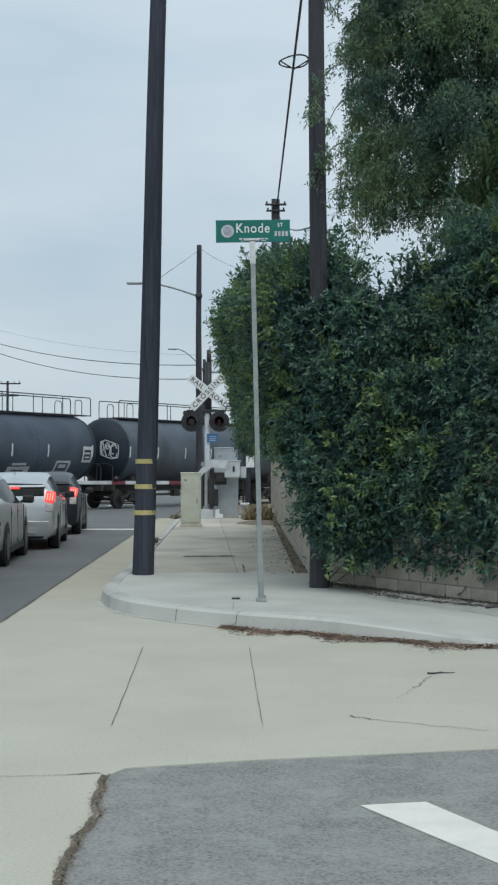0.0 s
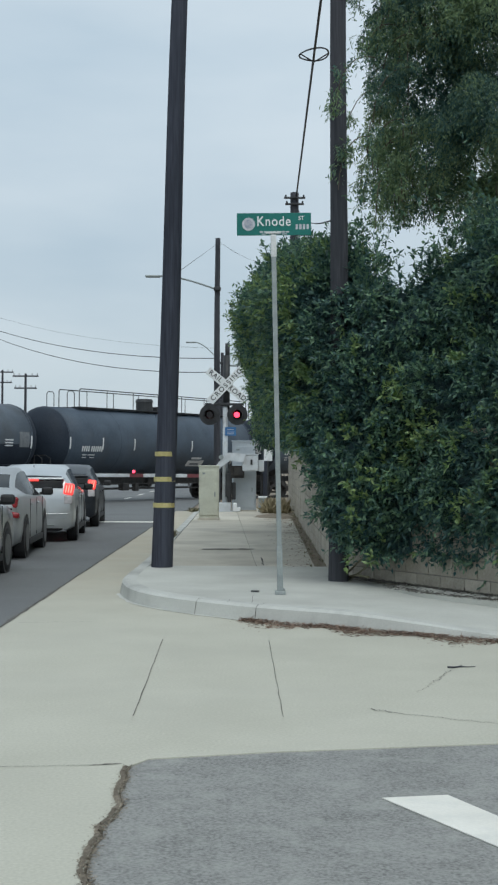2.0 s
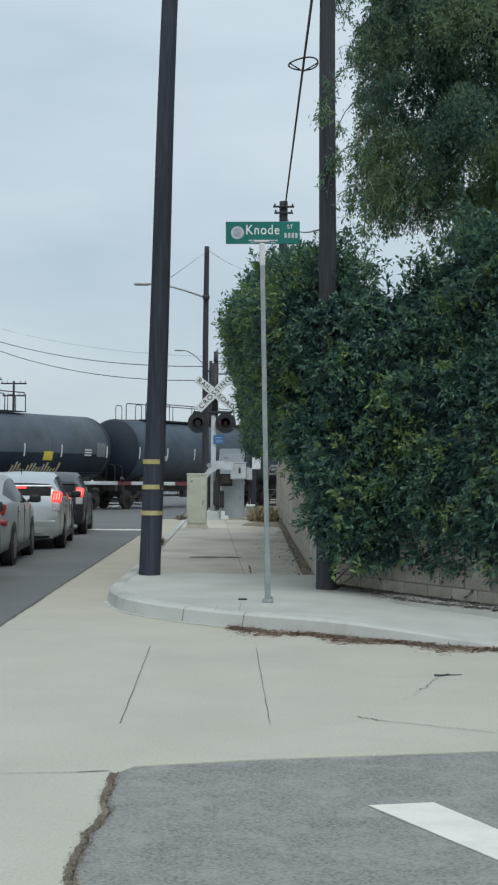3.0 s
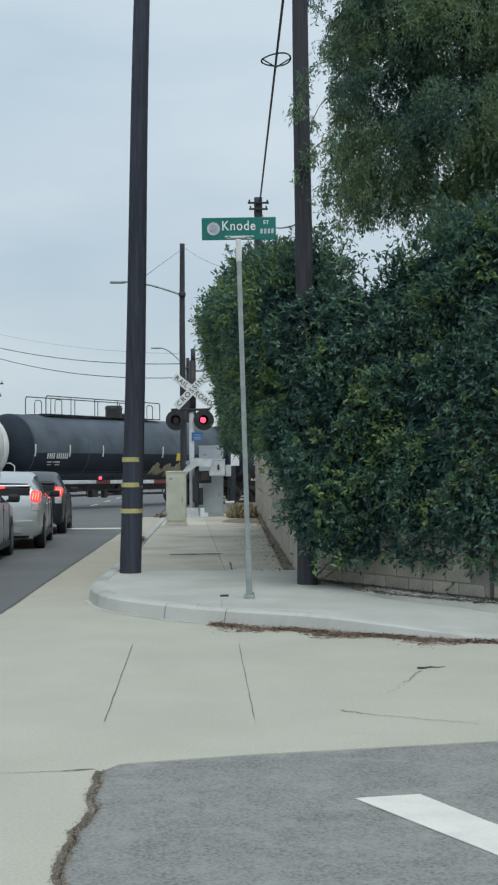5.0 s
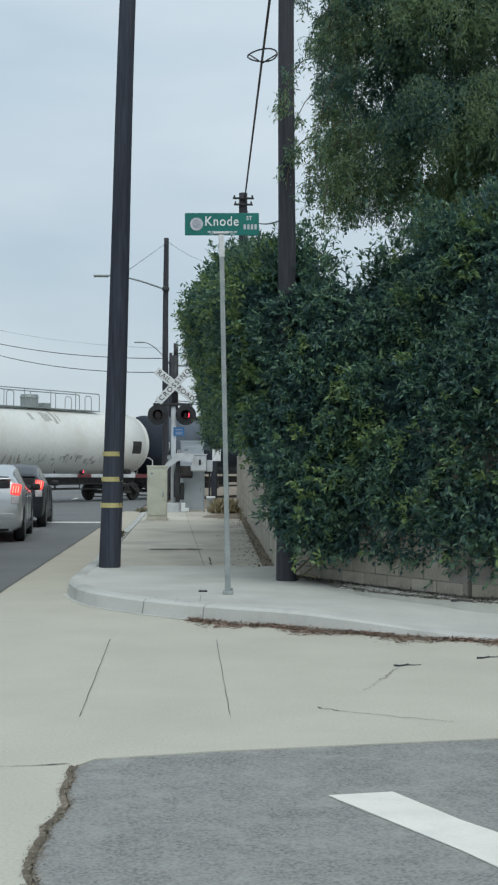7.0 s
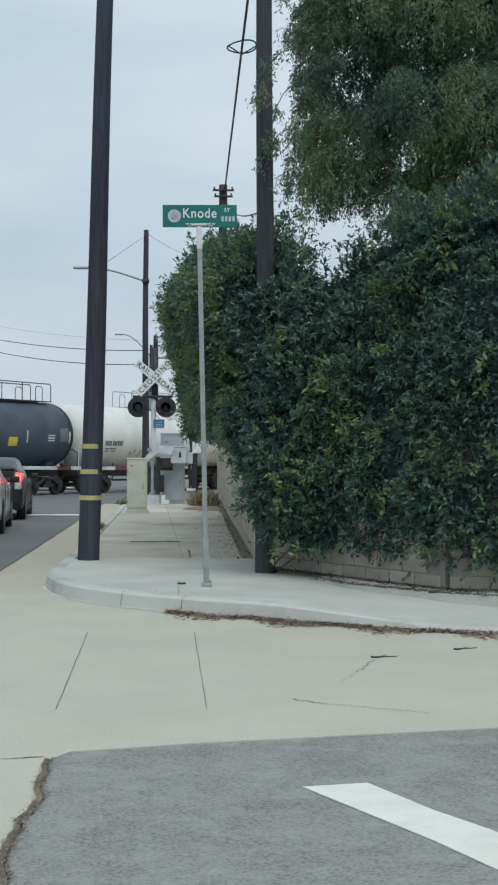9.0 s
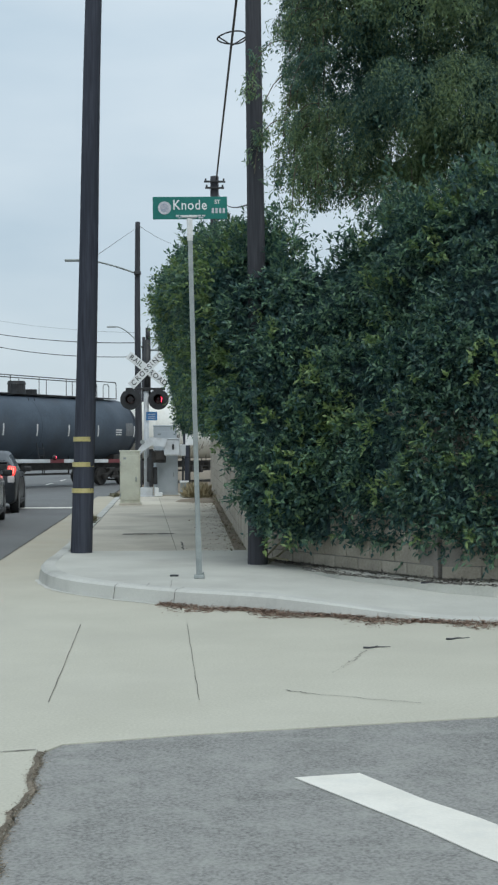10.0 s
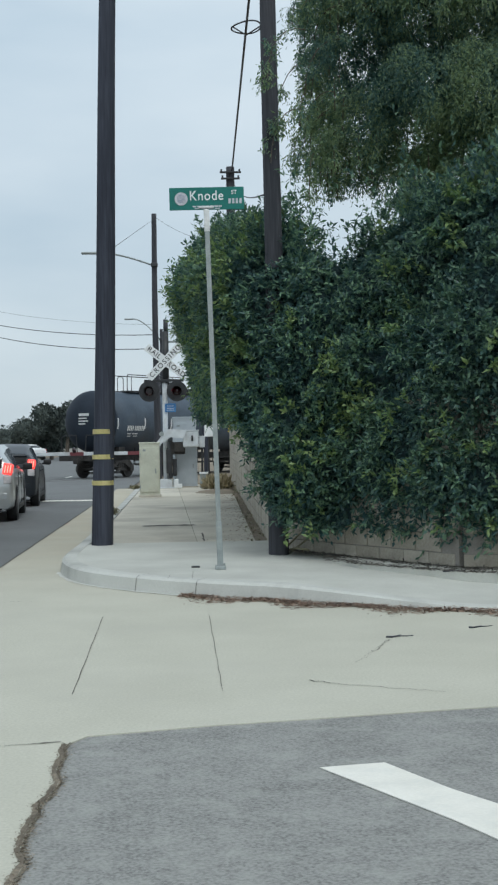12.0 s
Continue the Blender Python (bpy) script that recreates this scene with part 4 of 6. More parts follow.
    box(bm, ((x0 + x1) / 2, -0.42, top + 0.03), (x1 - x0, 0.5, 0.04))
    part("walkway", bm, steel, car)
    for y in (-0.62, 0.62):
        bm = B()
        bent(bm, [(x0, y, top), (x0, y, top + 0.78), (x0 + 0.08, y, top + 0.88), (x1 - 0.08, y, top + 0.88), (x1, y, top + 0.78), (x1, y, top)], 0.024, 6)
        k = max(3, round((x1 - x0) / 2.0))
        for i in range(1, k):
            x = x0 + (x1 - x0) * i / k
            rod(bm, (x, y, top), (x, y, top + 0.88), 0.02, seg=6)
        for x in (x0 + 0.9 if rail_start < 1 else x0 - 0.6, x1 - 0.9):
            bent(bm, [(x - 0.25, y, top), (x - 0.25, y, top + 0.64), (x - 0.15, y, top + 0.74), (x + 0.15, y, top + 0.74), (x + 0.25, y, top + 0.64), (x + 0.25, y, top)], 0.02, 6)
        part("handrail", bm, steel, car)
    bm = B()
    rod(bm, (cyl / 2, 0, top - 0.1), (cyl / 2, 0, top + 0.5), 0.42, seg=20)
    rod(bm, (cyl / 2, 0, top + 0.5), (cyl / 2, 0, top + 0.66), 0.46, 0.40, seg=20)
    part("valve_housing", bm, steel, car)
    bm = B()
    rod(bm, (cyl / 2 + 1.1, 0, top - 0.1), (cyl / 2 + 1.1, 0, top + 0.3), 0.28, seg=16)
    part("manway", bm, steel, car)

    # strips, lettering bars and placards curved on to the shell
    def patch(name, x, z, w, h, m, lift=0.006, side=-1):
        bm = B()
        n = 6
        vs = []
        for i in range(n + 1):
            zz = z - h / 2 + h * i / n
            y = side * math.sqrt(max((w_r + lift) ** 2 - zz * zz, 0.01))
            vs.append((bm.verts.new((x - w / 2, y, zc + zz)), bm.verts.new((x + w / 2, y, zc + zz))))
        for a, b in zip(vs[:-1], vs[1:]):
            bm.faces.new((a[0], a[1], b[1], b[0]))
        return part(name, bm, m, tank)
    for x in (0.06, cyl * 0.158, cyl * 0.317, cyl * 0.475, cyl * 0.633, cyl * 0.79, cyl - 0.06) if mat != M_TANK_W else ():
        patch("reflective_strip", x, -0.12, 0.09, 0.55, M_STRIP)
    if marks:
        for x, z, w, h in [(0.95 + 0.145 * q + (0.07 if q > 3 else 0), -0.36, 0.095, 0.25) for q in range(10)] + [(1.15, -0.64, 0.32, 0.05), (1.65, -0.64, 0.5, 0.05), (1.2, -0.76, 0.3, 0.04), (1.75, -0.76, 0.34, 0.04)]:
            patch("lettering_bar", x, z, w, h, M_STRIP if mat != M_TANK_W else M_TRUCK)
    if band:
        patch("side_band", cyl / 2, -0.70, cyl - 0.1, 0.95, M_HEAD, lift=0.003)
        r3 = random.Random(12)
        for k in range(16):
            x = cyl * 0.60 + 0.20 * k
            patch("spray_mark", x, -1.02 + 0.12 * math.sin(k * 1.3), 0.13, r3.uniform(0.3, 0.62), (M_TAG, M_GRAFF, M_TAG)[k % 3], lift=0.008 + 0.0003 * k)
    if placard:
        if mat == M_TANK_W:
            patch("access_panel", cyl - 0.85, -0.18, 0.75, 0.62, placard)
        else:
            patch("placard", cyl - 4.2, -0.36, 0.62, 0.40, placard)
            patch("end_panel", cyl - 0.5, -0.02, 0.62, 0.66, M_GRIME)
            for z in (-0.05, -0.17, -0.29):
                patch("lettering_bar", cyl - 1.45, z, 0.5, 0.06, M_STRIP)
    if head_marks:
        for k, (z, w) in enumerate(((0.34, 0.62), (0.16, 0.5), (0.02, 0.6), (-0.12, 0.42))):
            bm = box(B(), (0, 0, 0), (0.012, w, 0.13 if k == 0 else 0.06))
            o = part("lettering_bar", bm, M_STRIP, tank)
            o.location = (-dome * math.sqrt(1 - (0.20 ** 2 + z * z) / w_r ** 2) - 0.03, -0.20 + (0.62 - w) / 2, zc + z)
    if graffiti:
        def on_dome(y, z):
            q = max(1 - (y * y + z * z) / (w_r * w_r), 0.0)
            return Vector((-dome * math.sqrt(q) - 0.012, y, zc + z))
        # fat outlined strokes, drawn from loops
        def loop(cy, cz, ry, rz, a0, a1, n=10):
            return [(cy - ry * math.cos(radians(a0 + (a1 - a0) * q / n)), cz + rz * math.sin(radians(a0 + (a1 - a0) * q / n))) for q in range(n + 1)]
        strokes = [loop(-0.62, 0.10, 0.10, 0.30, 60, 300), loop(-0.60, 0.12, 0.06, 0.20, 0, 360), loop(-0.84, 0.0, 0.12, 0.33, -70, 250), loop(-0.84, 0.12, 0.05, 0.10, 0, 360),
                   loop(-1.10, -0.08, 0.15, 0.34, 20, 340), loop(-1.08, -0.02, 0.08, 0.20, 60, 300), [(-0.50, 0.36), (-0.74, 0.46), (-0.98, 0.36), (-1.22, 0.26)],
                   [(-0.52, -0.24), (-0.78, -0.36), (-1.0, -0.44), (-1.24, -0.40)], [(-0.50, 0.40), (-0.49, 0.1), (-0.52, -0.26)], [(-1.27, 0.24), (-1.31, -0.05), (-1.25, -0.40)]]
        for st in strokes:
            bm = B()
            bent(bm, [on_dome(*p) for p in st], 0.028, 6)
            part("spray_mark", bm, M_GRAFF, tank)
    if mat == M_TANK_W:
        r2 = random.Random(31)
        for k in range(52):
            x = r2.uniform(3.2, cyl - 1.9)
            big = k % 6 == 0
            patch("spray_mark", x, -0.82 + 0.10 * math.sin(x * 2.3) + r2.uniform(-0.16, 0.16), r2.uniform(0.14, 0.30) if big else r2.uniform(0.03, 0.09),
                  r2.uniform(0.08, 0.16) if big else r2.uniform(0.10, 0.36), (M_FADED, M_GRIME, M_FADED, M_RUST)[k % 4], lift=0.006 + 0.0002 * k)
        for k in range(5):
            patch("spill", cyl * 0.5 + r2.uniform(-1.3, 1.3), 1.15, r2.uniform(0.1, 0.5), r2.uniform(0.3, 0.6), M_FADED, lift=0.006 + 0.0006 * k)
    if extra:
        for x, z, w, h in ((cyl - 0.42, 0.02, 0.66, 0.16), (cyl - 0.42, -0.58, 0.66, 0.12), (cyl - 0.70, -0.28, 0.10, 0.50), (cyl - 0.12, -0.28, 0.10, 0.50), (cyl - 0.42, -0.22, 0.40, 0.08), (cyl - 0.40, -0.40, 0.34, 0.06),
                           (cyl - 2.0, -0.62, 0.95, 0.10), (cyl - 2.45, -0.86, 0.12, 0.46), (cyl - 1.55, -0.86, 0.12, 0.46), (cyl - 2.0, -0.82, 0.5, 0.16), (cyl - 2.0, -1.08, 1.15, 0.10),
                           (cyl - 4.9, -0.74, 0.9, 0.10), (cyl - 4.9, -0.92, 1.2, 0.14), (cyl - 5.4, -0.98, 0.3, 0.26), (cyl - 4.3, -0.96, 0.34, 0.24), (cyl - 4.8, -1.10, 1.4, 0.08)):
            patch("spray_mark", x, z, w, h, M_GRAFF, lift=0.008)
    # trucks
    for x in (1.0, cyl - 1.0):
        bm = box(B(), (x, 0, 0.72), (0.35, 1.9, 0.3), 0.03)
        for y in (-1.0, 1.0):
            box(bm, (x, y, 0.80), (1.1, 0.14, 0.14), 0.02)
            box(bm, (x, y, 0.42), (0.75, 0.14, 0.12), 0.02)
            for dx in (-0.62, 0.62):
                box(bm, (x + dx * 1.0, y, 0.60), (0.62, 0.14, 0.14), 0.02, Matrix.Rotation(radians(28 if dx > 0 else -28), 4, "Y"))
            for dx in (-0.89, 0.89):
                box(bm, (x + dx, y, 0.47), (0.3, 0.18, 0.3), 0.03)
            for dx in (-0.15, 0, 0.15):
                rod(bm, (x + dx, y, 0.46), (x + dx, y, 0.76), 0.06, seg=8)
        truck = part("truck", bm, M_TRUCK, car)
        for dx in (-0.89, 0.89):
            bm = B()
            for y, sg in ((-0.76, 1), (0.76, -1)):
                lathe(bm, [(y - 0.06, 0.44), (y + 0.06 * sg - 0.002, 0.46), (y + 0.07, 0.44)], 28)
                lathe(bm, [(y + 0.04 * sg, 0.49), (y + 0.075 * sg, 0.49)], 28)
            rod(bm, (-1.1, 0, 0), (1.1, 0, 0), 0.08)
            bmesh.ops.rotate(bm, cent=(0, 0, 0), matrix=Matrix.Rotation(radians(90), 3, "Z"), verts=bm.verts[:])
            for k in range(5):
                a = 2 * math.pi * k / 5
                rod(bm, (0.26 * math.cos(a), -0.84, 0.26 * math.sin(a)), (0.26 * math.cos(a), 0.84, 0.26 * math.sin(a)), 0.03, seg=6)
            wheel = part("wheelset", bm, M_TRUCK, truck)
            WHEELS.append((wheel, x + dx))
    TRAIN.append((car, s0))
    return car


# ---- cars ----
M_SILVER = material("silver_car_paint", (0.52, 0.54, 0.545), (0.60, 0.62, 0.625), 0.28, 2, 200, metal=0.65, bump=0.0, coat=0.6)
M_STEEL_CAR = material("steel_grey_car_paint", (0.42, 0.435, 0.445), (0.48, 0.495, 0.505), 0.48, 2, 200, metal=0.5, bump=0.0, coat=0.08)
M_DARKCAR = material("charcoal_car_paint", (0.008, 0.011, 0.016), (0.015, 0.019, 0.026), 0.4, 2, 200, metal=0.0, bump=0.0, coat=0.12)
M_GREYCAR = material("grey_car_paint", (0.20, 0.21, 0.22), (0.26, 0.27, 0.28), 0.32, 2, 200, metal=0.5, bump=0.0, coat=0.6)
M_GLASS = material("tinted_car_glass", (0.012, 0.016, 0.018), (0.025, 0.030, 0.034), 0.10, 2, 40, bump=0.0, spec=0.45)
M_GLASS_SIDE = material("tinted_side_glass", (0.012, 0.016, 0.018), (0.025, 0.030, 0.034), 0.12, 2, 40, bump=0.0, spec=0.03)
M_RUBBER = material("tyre_rubber", (0.010, 0.010, 0.011), (0.028, 0.028, 0.028), 0.85, 8, 60, bump=0.2)
M_RIM = material("alloy_rim", (0.10, 0.105, 0.11), (0.18, 0.185, 0.19), 0.45, 8, 60, metal=0.6, bump=0.0)
M_TRIM = material("black_plastic_trim", (0.012, 0.012, 0.013), (0.03, 0.03, 0.032), 0.6, 8, 60)
M_TAIL = material("red_tail_lens", (0.22, 0.012, 0.018), (0.36, 0.03, 0.035), 0.2, 8, 60, bump=0.0)
M_CLEAR = material("pale_lamp_lens", (0.42, 0.40, 0.40), (0.62, 0.58, 0.58), 0.2, 8, 60, bump=0.0)
M_BRAKE = glow("lit_brake_lamp", (1.0, 0.07, 0.06), 1.0)
M_ELEMENT = glow("lit_lamp_element", (1.0, 0.32, 0.24), 1.4)
M_PLATE = material("number_plate_white", (0.6, 0.6, 0.6), (0.75, 0.75, 0.75), 0.5, 8, 60)

HATCH = [(0.00, .78, .27, .80, .82, .66), (0.035, .83, .235, .97, 1.00, .70), (0.10, .85, .24, 1.03, 1.18, .69), (0.22, .86, .23, 1.03, 1.27, .66), (0.60, .86, .2, 1.02, 1.36, .62), (1.05, .87, .19, 1.01, 1.44, .61),
         (1.6, .873, .18, .99, 1.475, .60), (2.2, .873, .18, .97, 1.49, .60), (2.65, .873, .18, .955, 1.43, .60), (3.1, .87, .18, .945, 1.20, .62), (3.5, .87, .18, .935, .99, .68),
         (3.9, .855, .19, .86, .90, .68), (4.25, .80, .24, .74, .78, .62), (4.46, .66, .34, .58, .60, .5)]
SEDAN = [(0.00, .72, .40, .84, .86, .62), (0.08, .82, .30, .98, 1.0, .70), (0.30, .86, .22, 1.02, 1.07, .70), (0.75, .88, .19, 1.02, 1.10, .68), (1.0, .885, .19, 1.01, 1.20, .64),
         (1.5, .89, .18, .99, 1.39, .60), (2.0, .89, .18, .97, 1.445, .60), (2.5, .89, .18, .955, 1.44, .60), (2.9, .89, .18, .945, 1.34, .60), (3.35, .885, .18, .935, 1.12, .64),
         (3.65, .88, .18, .92, .98, .70), (4.1, .86, .19, .84, .88, .70), (4.45, .80, .24, .72, .76, .62), (4.62, .68, .34, .58, .60, .5)]


def motor_car(name, x, y, paint, label, shape, lit=True, turn=1.0, wheel_y=(0.80, 3.50)):
    car = thing(name, pose(x, y, 0.0, 0, 0, turn), label, "car", group="cars waiting at the crossing")
    bm, gl, gs = B(), B(), B()
    n_row = 10

    def section(st):
        yy, w, zb, zl, zt, wt = st
        gap = zt - zl
        pts = [(w * 0.82, zb), (w * 0.97, zb + 0.07), (w, zb + 0.28 * (zl - zb)), (w * 0.995, zb + 0.62 * (zl - zb)), (w * 0.985, zl - 0.05), (w * 0.955, zl),
               (w * 0.955 + (wt - w * 0.955) * 0.88, zt - 0.12 * gap - 0.02), (wt * 0.9, zt - 0.012), (wt * 0.5, zt), (0.0, zt + 0.008)]
        return [(px, yy, pz) for px, pz in pts]
    secs = [section(s) for s in shape]
    # finer stations for a smooth outline
    fine = []
    for i in range(len(secs) - 1):
        for k in range(3):
            t = k / 3
            row = []
            for j in range(n_row):
                p0, p1, p2, p3 = (Vector(secs[max(i - 1, 0)][j]), Vector(secs[i][j]), Vector(secs[i + 1][j]), Vector(secs[min(i + 2, len(secs) - 1)][j]))
                m1, m2 = (p2 - p0) * 0.5, (p3 - p1) * 0.5
                row.append((1 + 2 * t) * (1 - t) ** 2 * p1 + t * (1 - t) ** 2 * m1 + t * t * (3 - 2 * t) * p2 + t * t * (t - 1) * m2)
            fine.append(row)
    fine.append([Vector(p) for p in secs[-1]])
    roof_y = [r[0].y for r in fine]
    for sgn in (1, -1):
        vb = [[bm.verts.new((sgn * p.x, p.y, p.z)) for p in r] for r in fine]
        vg = [[gl.verts.new((sgn * p.x, p.y, p.z)) for p in r] for r in fine]
        vs = [[gs.verts.new((sgn * p.x, p.y, p.z)) for p in r] for r in fine]
        for i in range(len(fine) - 1):
            yy = (roof_y[i] + roof_y[i + 1]) / 2
            tall = fine[i][9].z - fine[i][5].z
            slope = (fine[i + 1][9].z - fine[i][9].z) / max(roof_y[i + 1] - roof_y[i], 1e-3)
            for j in range(n_row - 1):
                glass = False
                if j == 5 and tall > 0.13 and 0.55 < yy < 3.35 and not 1.93 < yy < 2.02:
                    glass = True
                if j >= 7 and tall > 0.05 and abs(slope) > 0.33 and 0.12 < yy < 3.55:
                    glass = True
                src, vv = ((gs, vs) if j == 5 else (gl, vg)) if glass else (bm, vb)
                src.faces.new((vv[i][j], vv[i][j + 1], vv[i + 1][j + 1], vv[i + 1][j]))
        for row, order in ((vb[0], 1), (vb[-1], -1)):
            foot = bm.verts.new((0.0, row[0].co.y, row[0].co.z))
            bm.faces.new((row + [foot])[::order])
    for q in (bm, gl, gs):
        loose = [v for v in q.verts if not v.link_faces]
        bmesh.ops.delete(q, geom=loose, context="VERTS")
        bmesh.ops.remove_doubles(q, verts=q.verts[:], dist=0.0005)
        bmesh.ops.recalc_face_normals(q, faces=q.faces[:])
    body = part("body", bm, paint, car, smooth=True)
    part("glazing", gl, M_GLASS, car, "sky-reflecting windscreen glass", smooth=True)
    part("side_glazing", gs, M_GLASS_SIDE, car, "dark tinted side glass", smooth=True)
    W = max(s[1] for s in shape)
    for sgn in (1, -1):
        for yy in (1.28, 2.22, 3.12):
            bm = box(B(), (sgn * (W - 0.004), yy, 0.62), (0.010, 0.007, 0.62))
            part("door_seam", bm, M_TRIM, body)
        for yy in (1.45, 2.40):
            bm = box(B(), (sgn * (W + 0.006), yy, 0.84), (0.03, 0.16, 0.03), 0.008)
            part("door_handle", bm, paint, body)
        bm = box(B(), (sgn * (W - 0.006), 2.15, 0.24), (0.03, 2.0, 0.10), 0.01)
        part("side_sill", bm, M_TRIM, body)
    if shape is HATCH:
        bm = box(B(), (0, 0.055, 1.105), (1.26, 0.06, 0.14), 0.015)
        part("lower_rear_window", bm, M_TRIM, car)
        bm = box(B(), (0, 0.13, 1.215), (1.30, 0.20, 0.045), 0.018)
        part("spoiler", bm, paint, car)
    bm = box(B(), (0, 0.068, 0.50), (1.56, 0.14, 0.22), 0.06)
    part("rear_bumper", bm, paint, body)
    bm = box(B(), (0, -0.022, 0.33), (0.95, 0.03, 0.022), 0.008)
    part("bumper_trim", bm, M_GALV, body)
    bm = box(B(), (0, 0.02, 0.645), (1.5, 0.03, 0.016), 0.006)
    part("bumper_seam", bm, M_TRIM, body)
    bm = box(B(), (0, 0.02, 0.80), (1.5, 0.03, 0.03), 0.01)
    part("tailgate_seam", bm, M_TRIM, body)
    bm = box(B(), (0, 0.12, 0.27), (1.24, 0.16, 0.09), 0.03)
    part("rear_bumper_insert", bm, M_TRIM, body)
    bm = box(B(), (0, 0.10, 0.24), (1.1, 0.08, 0.05), 0.01)
    part("lower_valance", bm, M_TRIM, body)
    for sgn in (1, -1):
        # tail lamps wrap round the corner
        tilt_m = Matrix.Rotation(radians(-7), 4, "X") @ Matrix.Rotation(radians(sgn * 9), 4, "Y")
        if lit:
            bm = box(B(), (sgn * 0.745, 0.085, 1.01), (0.19, 0.17, 0.22), 0.03, tilt_m)
            lamp = part("tail_lamp", bm, M_BRAKE, car, "lit red brake lamp")
            for k in (-0.05, 0.0, 0.05):
                part("lamp_element", box(B(), (sgn * 0.745 + k, 0.0, 1.02), (0.016, 0.02, 0.14), 0.005, tilt_m), M_ELEMENT, lamp)
            bm = box(B(), (sgn * 0.735, 0.075, 0.81), (0.17, 0.17, 0.17), 0.03, Matrix.Rotation(radians(-4), 4, "X"))
            part("reversing_lamp", bm, M_CLEAR, car, "pale pink lower lens")
        else:
            bm = box(B(), (sgn * 0.755, 0.115, 0.90), (0.15, 0.17, 0.18), 0.035, tilt_m)
            part("tail_lamp", bm, M_TAIL, car, "unlit red tail lamp")
            bm = box(B(), (sgn * 0.795, 0.085, 0.70), (0.13, 0.17, 0.09), 0.03, tilt_m)
            part("reversing_lamp", bm, M_TAIL, car)
        bm = box(B(), (sgn * (W + 0.10), 2.95, 1.02), (0.20, 0.10, 0.14), 0.04)
        box(bm, (sgn * (W + 0.0), 2.97, 0.98), (0.08, 0.05, 0.05), 0.01)
        part("door_mirror", bm, M_TRIM, car)
        for wy in wheel_y:
            bm = B()
            lathe(bm, [(-0.105, 0.22), (-0.10, 0.30), (-0.06, 0.318), (0.06, 0.318), (0.10, 0.30), (0.105, 0.22)], 28)
            wheel = part("wheel", bm, M_RUBBER, car, smooth=True)
            wheel.location = (sgn * (W - 0.10), wy, 0.318)
            bm = lathe(B(), [(-0.11, 0.215), (0.112, 0.215), (0.118, 0.12), (0.118, 0.05)] if sgn > 0 else [(-0.118, 0.05), (-0.118, 0.12), (-0.112, 0.215), (0.11, 0.215)], 20)
            part("rim", bm, M_RIM, wheel)
            bm = B()
            seg = 20
            ring = []
            for r, dx in ((0.345, 0.003), (0.385, 0.003)):
                ring.append([bm.verts.new((sgn * (W - 0.008 + dx), wy + r * math.cos(math.pi * k / seg), 0.318 + r * math.sin(math.pi * k / seg))) for k in range(seg + 1)])
            for k in range(seg):
                bm.faces.new((ring[0][k], ring[0][k + 1], ring[1][k + 1], ring[1][k]))
            part("wheel_arch", bm, M_TRIM, body)
            bm = B()
            rod(bm, (sgn * (W - 0.16), wy, 0.318), (sgn * (W + 0.0), wy, 0.318), 0.352, seg=26)
            part("arch_liner", bm, M_TRIM, body)
    bm = box(B(), (0, 0.035, 0.70), (0.32, 0.012, 0.16), 0.004)
    plate = part("number_plate", bm, M_PLATE, car)
    part("bar", box(B(), (0, 0.026, 0.70), (0.24, 0.004, 0.06)), M_TRIM, plate)
    if lit:
        bm = box(B(), (0, 0.02, 1.185), (0.34, 0.03, 0.035), 0.004)
        part("high_brake_lamp", bm, M_BRAKE, car)
    bm = B()
    rod(bm, (0, 0.95, 1.39), (0, 0.80, 1.56), 0.006, seg=6)
    part("aerial", bm, M_TRIM, car)
    return car



# ---- railway crossing and far things ----
M_RED = material("red_reflective", (0.12, 0.030, 0.036), (0.18, 0.045, 0.052), 0.5, 8, 60)
M_BLUE = material("blue_notice", (0.03, 0.13, 0.32), (0.06, 0.20, 0.42), 0.5, 8, 60)
M_LENS = material("dark_red_lens", (0.016, 0.005, 0.006), (0.03, 0.008, 0.010), 0.15, 8, 60, bump=0.0)
M_LIT = glow("lit_red_lens", (1.0, 0.05, 0.10), 3.0)
M_LIGHTGREY = material("pale_grey_paint", (0.50, 0.53, 0.55), (0.64, 0.67, 0.69), 0.5, 4, 50, bump=0.05, stain=(0.36, 0.36, 0.36), stain_scale=3)
# Greens lifted and greyed: distance haze is put into the foliage colour.
M_FAR = material("far_foliage", (0.045, 0.060, 0.058), (0.095, 0.115, 0.100), 0.9, 0.6, 6, per_island=0.5)
M_STUCCO = material("far_stucco", (0.42, 0.42, 0.40), (0.56, 0.55, 0.52), 0.9, 0.5, 8)
M_ROOF = material("far_roof", (0.10, 0.10, 0.10), (0.18, 0.17, 0.16), 0.9, 0.8, 8)
LAMPS = []


def flasher(parent, r, at):
    """A round turning lamp, one half of it lit."""
    bm = B()
    bmesh.ops.create_uvsphere(bm, u_segments=20, v_segments=12, radius=r)
    ball = part("flasher", bm, M_LENS, parent, "turning red flasher", smooth=True)
    ball.data.materials.append(M_LIT)
    for p in ball.data.polygons:
        p.material_index = 1 if p.center.y < -0.62 * r else 0
    ball.location = at
    LAMPS.append((ball, at))
    return ball


